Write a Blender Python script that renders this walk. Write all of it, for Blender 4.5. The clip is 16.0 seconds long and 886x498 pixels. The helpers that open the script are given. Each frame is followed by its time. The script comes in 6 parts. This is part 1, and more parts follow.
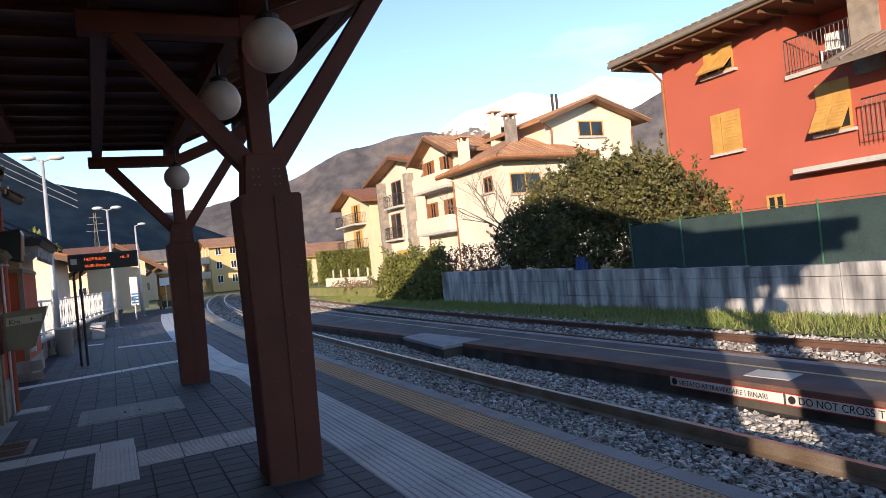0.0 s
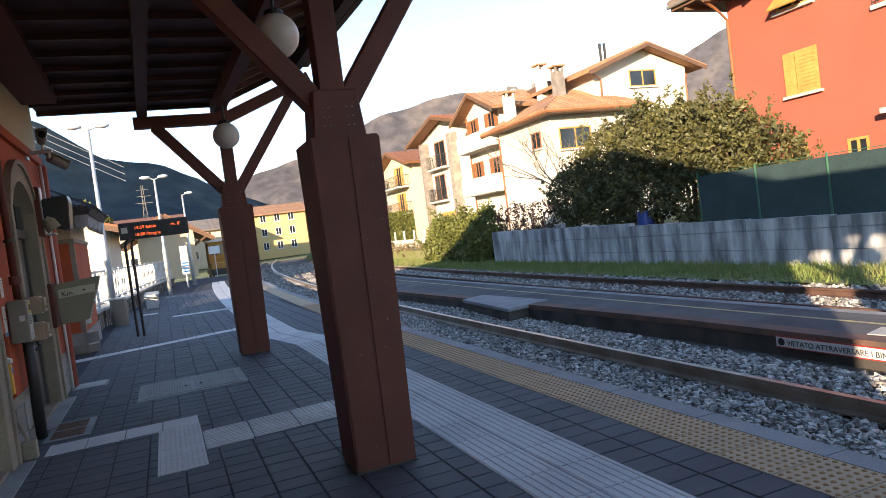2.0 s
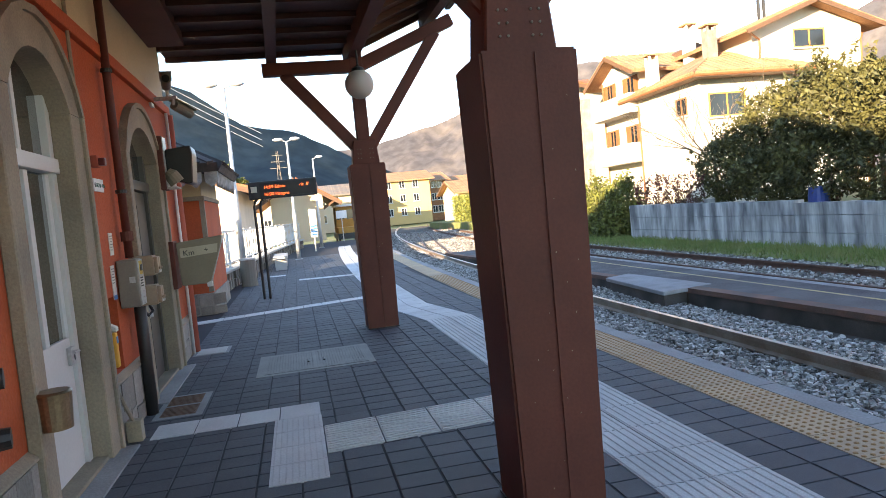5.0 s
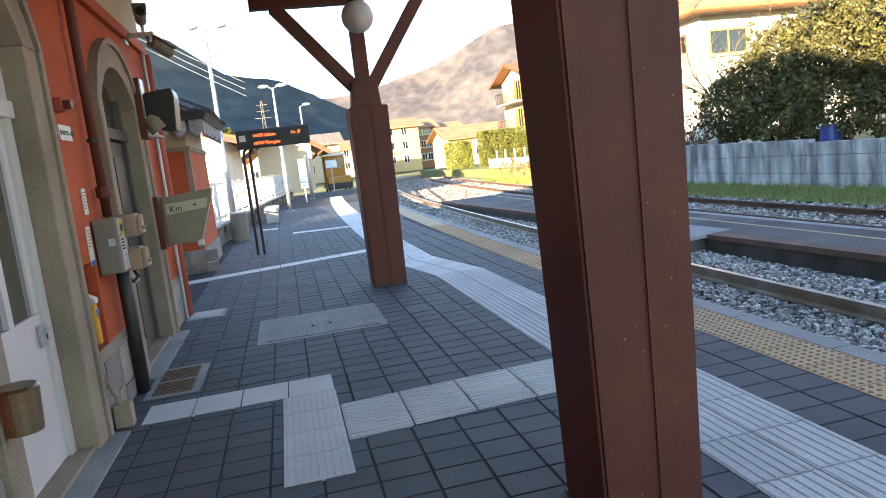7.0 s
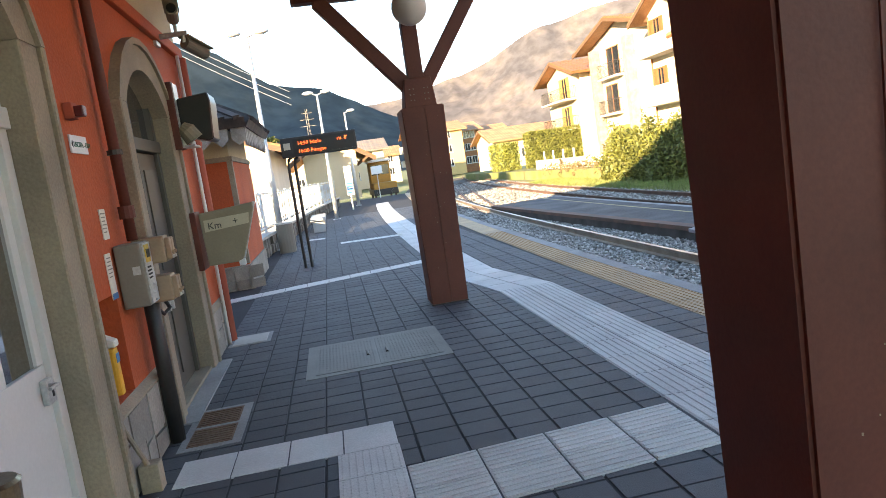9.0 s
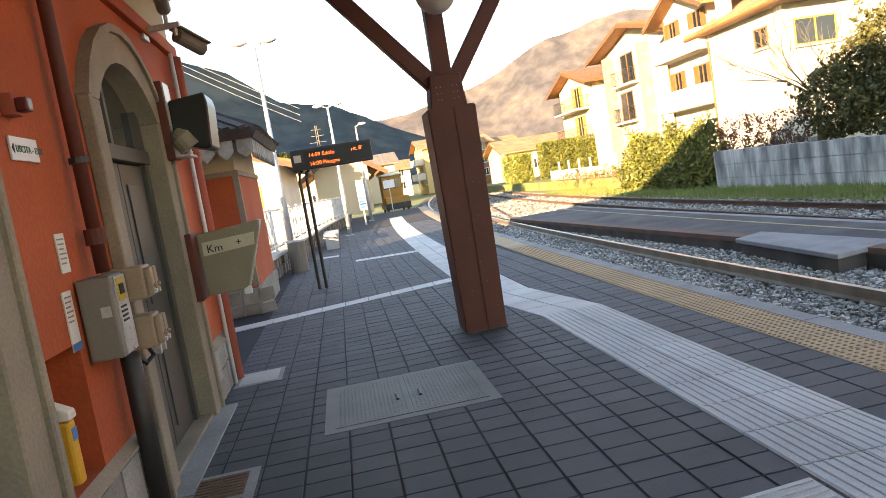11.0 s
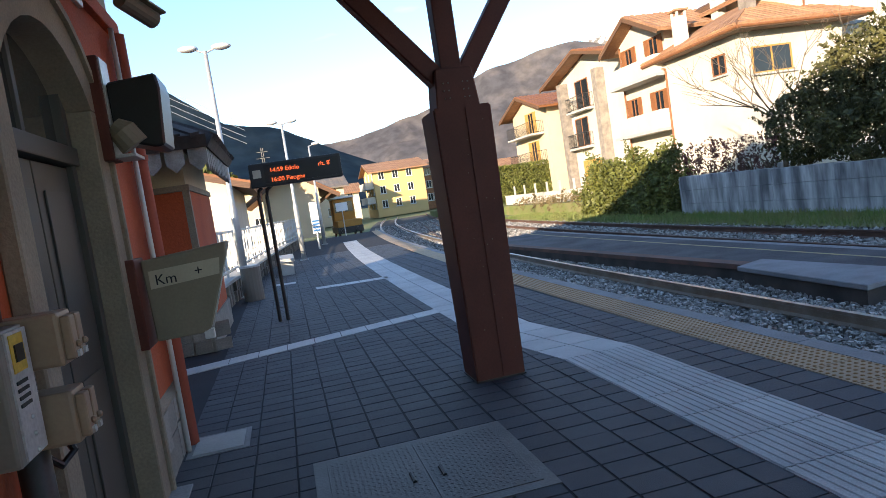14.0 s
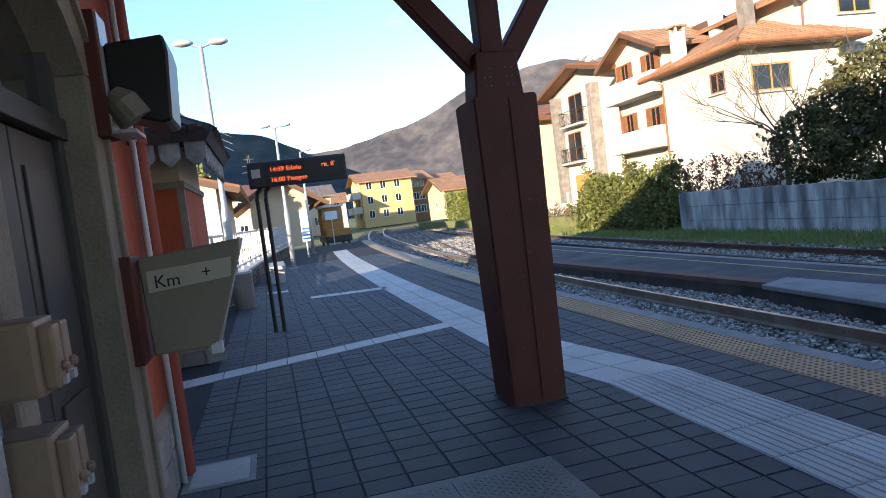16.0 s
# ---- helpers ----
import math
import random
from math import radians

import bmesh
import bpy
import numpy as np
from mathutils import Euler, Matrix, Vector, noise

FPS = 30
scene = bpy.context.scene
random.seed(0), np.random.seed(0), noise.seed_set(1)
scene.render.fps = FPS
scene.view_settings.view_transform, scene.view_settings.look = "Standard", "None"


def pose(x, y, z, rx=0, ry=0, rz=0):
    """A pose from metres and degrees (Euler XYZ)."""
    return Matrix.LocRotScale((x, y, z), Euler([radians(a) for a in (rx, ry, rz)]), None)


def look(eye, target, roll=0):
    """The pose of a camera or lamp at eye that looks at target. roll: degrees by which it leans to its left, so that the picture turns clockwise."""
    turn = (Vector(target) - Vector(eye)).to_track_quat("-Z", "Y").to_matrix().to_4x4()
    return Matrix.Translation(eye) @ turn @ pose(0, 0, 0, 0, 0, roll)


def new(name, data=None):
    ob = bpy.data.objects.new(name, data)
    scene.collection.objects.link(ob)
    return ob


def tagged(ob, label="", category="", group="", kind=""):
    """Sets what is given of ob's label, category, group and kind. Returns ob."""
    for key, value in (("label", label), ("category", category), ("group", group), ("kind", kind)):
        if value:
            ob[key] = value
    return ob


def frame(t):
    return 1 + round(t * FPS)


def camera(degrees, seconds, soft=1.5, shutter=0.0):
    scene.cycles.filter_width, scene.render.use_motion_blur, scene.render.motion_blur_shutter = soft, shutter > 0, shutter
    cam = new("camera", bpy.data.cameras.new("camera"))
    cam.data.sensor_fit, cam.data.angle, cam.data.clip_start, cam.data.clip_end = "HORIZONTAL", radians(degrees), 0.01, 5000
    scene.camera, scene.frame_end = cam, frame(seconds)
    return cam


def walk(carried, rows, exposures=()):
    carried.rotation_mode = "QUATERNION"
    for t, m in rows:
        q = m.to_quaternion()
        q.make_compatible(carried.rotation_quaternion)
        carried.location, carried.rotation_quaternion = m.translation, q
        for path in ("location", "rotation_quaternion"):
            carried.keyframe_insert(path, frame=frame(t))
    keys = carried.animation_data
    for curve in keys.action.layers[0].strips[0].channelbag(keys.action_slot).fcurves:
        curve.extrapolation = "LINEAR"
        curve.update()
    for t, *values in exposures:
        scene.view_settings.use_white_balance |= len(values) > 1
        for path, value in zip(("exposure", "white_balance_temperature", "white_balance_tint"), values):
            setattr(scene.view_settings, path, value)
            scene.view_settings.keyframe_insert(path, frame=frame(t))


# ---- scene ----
cam = camera(65.4, 16.0, 0.7)
PATH = [
    (0, (0.939, -0.674, 1.592), (1.807, 1.127, 1.613), -5.7),
    (0.5, (0.938, -0.441, 1.578), (1.777, 1.374, 1.536), -6.1),
    (1, (0.929, -0.25, 1.565), (1.62, 1.627, 1.578), -6.5),
    (1.5, (0.904, 0.018, 1.575), (1.481, 1.933, 1.599), -8.4),
    (2, (0.896, 0.238, 1.554), (1.645, 2.091, 1.48), -7.4),
    (2.5, (0.993, 0.525, 1.537), (1.795, 2.357, 1.537), -6.4),
    (3, (1.022, 0.599, 1.54), (1.744, 2.462, 1.453), -8.1),
    (3.5, (0.932, 0.824, 1.529), (1.594, 2.711, 1.494), -5.2),
    (4, (0.959, 1.111, 1.512), (1.639, 2.984, 1.34), -4.9),
    (4.3, (0.968, 1.249, 1.537), (1.651, 3.127, 1.463), -5.1),
    (4.5, (0.989, 1.279, 1.522), (1.551, 3.198, 1.462), -5.0),
    (5, (0.963, 1.592, 1.518), (1.374, 3.546, 1.4), -5.6),
    (5.2, (0.906, 1.65, 1.51), (1.351, 3.595, 1.372), -5.4),
    (7.3, (0.86, 2.505, 1.531), (1.279, 4.441, 1.257), -6.8),
    (7.5, (0.881, 2.622, 1.539), (1.304, 4.566, 1.327), -6.8),
    (8, (0.89, 2.831, 1.543), (1.17, 4.8, 1.337), -6.3),
    (8.5, (0.843, 3.018, 1.556), (1.048, 5.001, 1.398), -8.4),
    (8.7, (0.847, 3.083, 1.556), (1.136, 5.05, 1.337), -8.1),
    (10.8, (0.77, 4.11, 1.554), (1.077, 6.065, 1.268), -8.8),
    (11, (0.782, 4.192, 1.54), (1.053, 6.163, 1.339), -9.5),
    (11.5, (0.812, 4.402, 1.537), (1.025, 6.379, 1.32), -11.2),
    (12, (0.73, 4.61, 1.53), (0.92, 6.585, 1.28), -9.7),
    (12.5, (0.678, 4.866, 1.52), (1.052, 6.809, 1.227), -8.5),
    (13, (0.71, 5.105, 1.536), (1.202, 7.036, 1.361), -7.2),
    (13.5, (0.606, 5.264, 1.551), (1.049, 7.213, 1.495), -7.5),
    (14, (0.49, 5.469, 1.537), (0.923, 7.415, 1.382), -8.8),
    (14.5, (0.468, 5.698, 1.525), (0.853, 7.658, 1.427), -9.5),
    (15, (0.416, 5.851, 1.532), (0.738, 7.821, 1.405), -7.9),
    (15.5, (0.306, 6.008, 1.514), (0.809, 7.942, 1.437), -7.4),
    (16, (0.271, 6.179, 1.492), (0.754, 8.116, 1.367), -7.3),
]
walk(cam, [(t, look(eye, target, roll)) for t, eye, target, roll in PATH],
     [(0, 1.20, 6800, 20), (0.5, 1.42, 6800, 19), (1.2, 1.24, 6800, 20), (2.0, 1.86, 7200, 17), (3.0, 1.95, 8000, 15), (4, 2.3, 9600, 16), (5, 2.65, 7800, 15), (8, 2.95, 8000, 13), (11.5, 2.8, 10400, 18), (12.5, 2.8, 10000, 18), (13.5, 1.86, 6900, 14), (14, 1.7, 6800, 14), (14.6, 1.95, 6700, 14), (15.2, 1.95, 6500, 14), (15.5, 1.72, 6300, 14), (16, 1.64, 6400, 14)])

# ---- world, sun, exposure ----
SUN_AZ, SUN_EL = math.atan2(-0.705, -0.709), radians(11.2)
world = bpy.data.worlds.new("sky")
scene.world = world
world.use_nodes = True
wn, wl = world.node_tree.nodes, world.node_tree.links
sky = wn.new("ShaderNodeTexSky")
sky.sky_type, sky.sun_disc = "NISHITA", False
sky.sun_elevation, sky.sun_rotation = SUN_EL, SUN_AZ
sky.air_density, sky.dust_density, sky.ozone_density = 1.0, 0.1, 2.5
sky.altitude = 1200.0
# thin cloud streaks low over the mountains
wco = wn.new("ShaderNodeTexCoord")
wmap = wn.new("ShaderNodeMapping")
wmap.inputs["Scale"].default_value = (2.2, 2.2, 11.0)
wl.new(wco.outputs["Generated"], wmap.inputs["Vector"])
wnoi = wn.new("ShaderNodeTexNoise")
wnoi.inputs["Scale"].default_value, wnoi.inputs["Detail"].default_value = 1.6, 5.0
wl.new(wmap.outputs["Vector"], wnoi.inputs["Vector"])
wramp = wn.new("ShaderNodeMapRange")
wramp.inputs["From Min"].default_value, wramp.inputs["From Max"].default_value = 0.60, 0.82
wramp.inputs["To Max"].default_value = 0.32
wl.new(wnoi.outputs["Fac"], wramp.inputs["Value"])
wmix = wn.new("ShaderNodeMixRGB")
wmix.inputs["Color2"].default_value = (5.5, 5.8, 6.3, 1)
wl.new(wramp.outputs["Result"], wmix.inputs["Fac"])
wl.new(sky.outputs["Color"], wmix.inputs["Color1"])
wl.new(wmix.outputs["Color"], wn["Background"].inputs["Color"])
wn["Background"].inputs["Strength"].default_value = 0.15
sun = new("sun", bpy.data.lights.new("sun", "SUN"))
sun.data.energy, sun.data.angle, sun.data.color = 3.6, radians(0.5), (1.0, 0.86, 0.66)
sun.matrix_world = look((0, 0, 0), (0.705, 0.709, -math.tan(SUN_EL)))


# ---- materials ----
def mat(name, col, rough=0.7, col2=None, scale=6.0, bump=0.15, metal=0.0, fine=60.0, vary=0.25, stretch=(1, 1, 1), piece=0.0, spec=0.5):
    """Two scales of noise mix the base colour, and the fine one raises the surface."""
    m = bpy.data.materials.new(name)
    m.use_nodes = True
    n, l = m.node_tree.nodes, m.node_tree.links
    b = n["Principled BSDF"]
    b.inputs["Roughness"].default_value, b.inputs["Metallic"].default_value = rough, metal
    b.inputs["Specular IOR Level"].default_value = spec
    co = n.new("ShaderNodeTexCoord")
    mp = n.new("ShaderNodeMapping")
    mp.inputs["Scale"].default_value = stretch
    geo = n.new("ShaderNodeNewGeometry")
    l.new(geo.outputs["Position"], mp.inputs["Vector"])
    big, small = n.new("ShaderNodeTexNoise"), n.new("ShaderNodeTexNoise")
    big.inputs["Scale"].default_value, big.inputs["Detail"].default_value = scale, 4
    small.inputs["Scale"].default_value, small.inputs["Detail"].default_value = fine, 3
    for t in (big, small):
        l.new(mp.outputs["Vector"], t.inputs["Vector"])
    if col2 is None:
        col2 = tuple(c * (1 - vary) for c in col)
    r = n.new("ShaderNodeMapRange")
    r.inputs["From Min"].default_value, r.inputs["From Max"].default_value = 0.35, 0.65
    l.new(big.outputs["Fac"], r.inputs["Value"])
    mx = n.new("ShaderNodeMixRGB")
    mx.inputs["Color1"].default_value, mx.inputs["Color2"].default_value = (*col, 1), (*col2, 1)
    l.new(r.outputs["Result"], mx.inputs["Fac"])
    mul = n.new("ShaderNodeMixRGB")
    mul.blend_type, mul.inputs["Fac"].default_value = "MULTIPLY", 1.0
    r2 = n.new("ShaderNodeMapRange")
    r2.inputs["From Min"].default_value, r2.inputs["From Max"].default_value = 0.3, 0.7
    r2.inputs["To Min"].default_value, r2.inputs["To Max"].default_value = 1 - vary, 1.0
    l.new(small.outputs["Fac"], r2.inputs["Value"])
    l.new(mx.outputs["Color"], mul.inputs["Color1"])
    l.new(r2.outputs["Result"], mul.inputs["Color2"])
    out = mul.outputs["Color"]
    if piece:
        for src in ("obj", "island"):
            if src == "obj":
                o = n.new("ShaderNodeObjectInfo").outputs["Random"]
            else:
                o = geo.outputs["Random Per Island"]
            r3 = n.new("ShaderNodeMapRange")
            r3.inputs["To Min"].default_value, r3.inputs["To Max"].default_value = 1 - piece, 1 + piece * 0.6
            l.new(o, r3.inputs["Value"])
            m3 = n.new("ShaderNodeMixRGB")
            m3.blend_type, m3.inputs["Fac"].default_value = "MULTIPLY", 1.0
            l.new(out, m3.inputs["Color1"])
            l.new(r3.outputs["Result"], m3.inputs["Color2"])
            out = m3.outputs["Color"]
    l.new(out, b.inputs["Base Color"])
    if bump:
        bp = n.new("ShaderNodeBump")
        bp.inputs["Strength"].default_value, bp.inputs["Distance"].default_value = bump, 0.01
        l.new(small.outputs["Fac"], bp.inputs["Height"])
        l.new(bp.outputs["Normal"], b.inputs["Normal"])
    return m


RED = mat("red_plaster", (0.54, 0.105, 0.032), 0.88, (0.44, 0.082, 0.026), 1.3, 0.5, vary=0.16, fine=45)
CREAM = mat("cream_plaster", (0.62, 0.52, 0.33), 0.85, scale=1.5, vary=0.12)
TRIM = mat("grey_stone_trim", (0.34, 0.275, 0.195), 0.85, (0.25, 0.205, 0.15), 2.5, 0.4, vary=0.2)
PLINTH = mat("plinth_stone", (0.40, 0.36, 0.31), 0.8, (0.27, 0.25, 0.22), 3, 0.4, piece=0.25)
MORTAR = mat("mortar", (0.34, 0.32, 0.28), 0.9, scale=4)
BROWN = mat("dark_brown_steel", (0.135, 0.038, 0.026), 0.6, (0.105, 0.030, 0.021), 3, 0.08, vary=0.15, spec=0.3)
BOARD = mat("brown_boards", (0.115, 0.042, 0.026), 0.6, (0.075, 0.026, 0.018), 4, 0.2, stretch=(1, 8, 8))
PAVER = mat("dark_paver", (0.080, 0.084, 0.098), 0.72, (0.058, 0.062, 0.076), 2.0, 0.35, fine=150, piece=0.16)
JOINT = mat("dark_joint", (0.03, 0.032, 0.04), 0.95, scale=3)
WHITEP = mat("pale_tactile_tile", (0.68, 0.68, 0.66), 0.8, (0.56, 0.56, 0.55), 1.5, 0.3, fine=120, piece=0.07)
YELLOW = mat("ochre_tactile_tile", (0.60, 0.41, 0.24), 0.8, (0.50, 0.36, 0.23), 1.2, 0.3, fine=120, piece=0.08)
YDOME = mat("worn_orange_dome", (0.46, 0.25, 0.10), 0.8, scale=5)
KERB = mat("kerb_concrete", (0.33, 0.33, 0.33), 0.85, (0.25, 0.25, 0.25), 2, 0.3)
CONC = mat("stained_concrete", (0.60, 0.60, 0.59), 0.9, (0.17, 0.17, 0.175), 1.5, 0.5, stretch=(1.8, 1.8, 0.36), fine=7, vary=0.25)
DTILE = mat("dark_annex_tile", (0.10, 0.075, 0.062), 0.8, (0.055, 0.045, 0.04), 4, 0.5, fine=20, piece=0.25)
VALANCE = mat("weathered_valance_paint", (0.42, 0.40, 0.36), 0.8, (0.24, 0.22, 0.19), 6, 0.3)
ASPHALT = mat("island_asphalt", (0.12, 0.12, 0.125), 0.9, (0.065, 0.065, 0.07), 1.3, 0.5, fine=120)
BRICKY = mat("rusty_edge", (0.20, 0.10, 0.07), 0.85, (0.11, 0.075, 0.06), 2.5, 0.4)
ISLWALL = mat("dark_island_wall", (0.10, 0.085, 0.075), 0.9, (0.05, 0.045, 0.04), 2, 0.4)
YPAINT = mat("worn_yellow_paint", (0.62, 0.50, 0.22), 0.85, (0.36, 0.31, 0.20), 3, 0.3)
STONE = mat("ballast_stone", (0.50, 0.48, 0.45), 0.85, (0.26, 0.24, 0.21), 8, 0.3, piece=0.68)
EARTH = mat("ballast_bed", (0.10, 0.082, 0.066), 0.95, (0.055, 0.047, 0.04), 5, 0.6)
RAIL = mat("rail_steel", (0.44, 0.37, 0.30), 0.35, (0.30, 0.22, 0.16), 3, 0.1, metal=0.6)
RUST = mat("rusty_rail", (0.15, 0.08, 0.055), 0.75, (0.10, 0.05, 0.035), 4, 0.2)
SLEEPER = mat("sleeper_wood", (0.11, 0.085, 0.07), 0.9, scale=5)
GRASS = mat("grass", (0.16, 0.20, 0.05), 0.9, (0.24, 0.21, 0.09), 1.1, 0.6, fine=40)
BLADE = mat("grass_blades", (0.15, 0.22, 0.045), 0.8, (0.25, 0.24, 0.08), 1.4, 0.0, piece=0.3)
LEAF = mat("shrub_leaves", (0.13, 0.12, 0.032), 0.65, (0.06, 0.062, 0.02), 1.2, 0.0, piece=0.35)
HEDGE = mat("hedge_leaves", (0.27, 0.28, 0.055), 0.6, (0.15, 0.17, 0.035), 1.5, 0.0, piece=0.35)
IVY = mat("dark_red_creeper", (0.20, 0.07, 0.06), 0.7, (0.10, 0.06, 0.04), 2, 0.0, piece=0.3)
PINE = mat("conifer_leaves", (0.09, 0.12, 0.04), 0.7, (0.05, 0.07, 0.025), 1.2, 0.0, piece=0.3)
BARK = mat("bark", (0.22, 0.165, 0.115), 0.9, scale=8)
WHITEW = mat("white_render", (0.68, 0.61, 0.51), 0.9, (0.60, 0.54, 0.44), 0.5, 0.15, vary=0.08)
REDW = mat("terracotta_render", (0.44, 0.105, 0.065), 0.9, (0.40, 0.095, 0.058), 0.5, 0.15, vary=0.08)
YELW = mat("yellow_render", (0.62, 0.42, 0.18), 0.9, scale=0.5, vary=0.08)
BEIGEW = mat("beige_render", (0.70, 0.56, 0.38), 0.9, scale=0.5, vary=0.1)
TILE = mat("terracotta_roof_tile", (0.54, 0.29, 0.15), 0.85, (0.38, 0.19, 0.10), 1.0, 0.5, fine=12, piece=0.15)
GTILE = mat("grey_roof_tile", (0.20, 0.18, 0.16), 0.85, (0.30, 0.22, 0.16), 1.0, 0.4, fine=12, piece=0.2)
EAVE = mat("eave_wood", (0.17, 0.09, 0.05), 0.7, scale=3, stretch=(1, 6, 6))
SHUT = mat("ochre_shutter_wood", (0.60, 0.34, 0.09), 0.6, (0.50, 0.27, 0.07), 3, 0.1)
BSHUT = mat("brown_shutter_wood", (0.33, 0.13, 0.05), 0.6, scale=3)
DARKG = mat("dark_window_glass", (0.03, 0.035, 0.04), 0.12, scale=1, bump=0.0, spec=0.6)
IRON = mat("black_iron", (0.03, 0.028, 0.027), 0.5, scale=6, bump=0.05)
STEEL = mat("galvanised_steel", (0.60, 0.60, 0.59), 0.45, (0.50, 0.50, 0.49), 5, 0.1, metal=0.35)
PAINTW = mat("white_paint", (0.72, 0.72, 0.70), 0.5, scale=3, vary=0.1, bump=0.05)
DOORW = mat("grey_white_door_paint", (0.60, 0.60, 0.57), 0.5, scale=2, vary=0.06, bump=0.05)
DOORG = mat("grey_green_door_paint", (0.07, 0.066, 0.056), 0.55, scale=2, vary=0.08, bump=0.05)
BEIGEM = mat("beige_metal", (0.27, 0.225, 0.155), 0.5, (0.225, 0.19, 0.13), 3, 0.05, vary=0.1)
BEIGEL = mat("pale_beige_label", (0.56, 0.49, 0.36), 0.6, scale=4, vary=0.08, bump=0.05)
GREYM = mat("grey_painted_metal", (0.21, 0.185, 0.15), 0.5, scale=4, vary=0.1, bump=0.05)
PLASTIC = mat("brown_beige_plastic", (0.34, 0.23, 0.15), 0.45, scale=4, vary=0.1, bump=0.05)
BLACK = mat("black_plastic", (0.012, 0.012, 0.013), 0.4, scale=4, bump=0.05)
BRONZE = mat("bronze_metal", (0.36, 0.27, 0.17), 0.35, (0.25, 0.18, 0.11), 4, 0.1, metal=0.8)
YBOX = mat("yellow_box_plastic", (0.75, 0.36, 0.03), 0.45, scale=4, vary=0.1, bump=0.05)
GOLD = mat("yellow_decal", (0.70, 0.45, 0.06), 0.5, scale=4, bump=0.0)
BLUE = mat("teal_sign_enamel", (0.03, 0.13, 0.20), 0.4, scale=4, vary=0.08, bump=0.02)
BLUEP = mat("blue_paint", (0.05, 0.22, 0.50), 0.5, scale=4, bump=0.02)
BARREL = mat("deep_blue_plastic", (0.015, 0.05, 0.22), 0.45, scale=4, vary=0.15, bump=0.05)
PAPER = mat("paper", (0.72, 0.68, 0.58), 0.8, scale=6, vary=0.1, bump=0.02)
INK = mat("black_ink", (0.02, 0.02, 0.02), 0.7, scale=6, bump=0.0)
REDP = mat("red_paint", (0.55, 0.04, 0.03), 0.5, scale=4, bump=0.02)
HATCH = mat("chequer_plate", (0.20, 0.195, 0.185), 0.6, (0.16, 0.155, 0.15), 2, 0.3, metal=0.2, fine=90)
RUSTG = mat("rusty_grate", (0.20, 0.11, 0.07), 0.8, scale=10, bump=0.4)
GLOBE = mat("opal_glass", (0.56, 0.50, 0.45), 0.35, scale=2, vary=0.05, bump=0.0)
MESHG = mat("green_screen_net", (0.034, 0.066, 0.064), 0.8, (0.025, 0.050, 0.050), 2, 0.5, fine=25)
GREENP = mat("green_post_paint", (0.04, 0.16, 0.09), 0.6, scale=5)
STONEW = mat("rubble_wall_stone", (0.34, 0.29, 0.24), 0.9, (0.22, 0.19, 0.16), 3, 0.5, piece=0.3)
YTRAIN = mat("rail_vehicle_yellow", (0.45, 0.22, 0.04), 0.7, scale=1, vary=0.2)
SLABC = mat("worn_slab_concrete", (0.30, 0.31, 0.32), 0.9, (0.22, 0.225, 0.23), 2.5, 0.4, vary=0.2)
CONCB = mat("pale_concrete", (0.50, 0.49, 0.46), 0.85, scale=3, vary=0.15)


def emit(name, col, strength):
    m = bpy.data.materials.new(name)
    m.use_nodes = True
    b = m.node_tree.nodes["Principled BSDF"]
    b.inputs["Base Color"].default_value = (0.02, 0.02, 0.02, 1)
    b.inputs["Emission Color"].default_value = (*col, 1)
    b.inputs["Emission Strength"].default_value = strength
    return m


LED = emit("orange_leds", (1.0, 0.16, 0.04), 0.55)


def glass():
    m = bpy.data.materials.new("window_glass")
    m.use_nodes = True
    b = m.node_tree.nodes["Principled BSDF"]
    b.inputs["Base Color"].default_value = (0.03, 0.032, 0.033, 1)
    b.inputs["Roughness"].default_value = 0.03
    b.inputs["Specular IOR Level"].default_value = 1.0
    b.inputs["IOR"].default_value = 2.8
    return m


GLASS = glass()


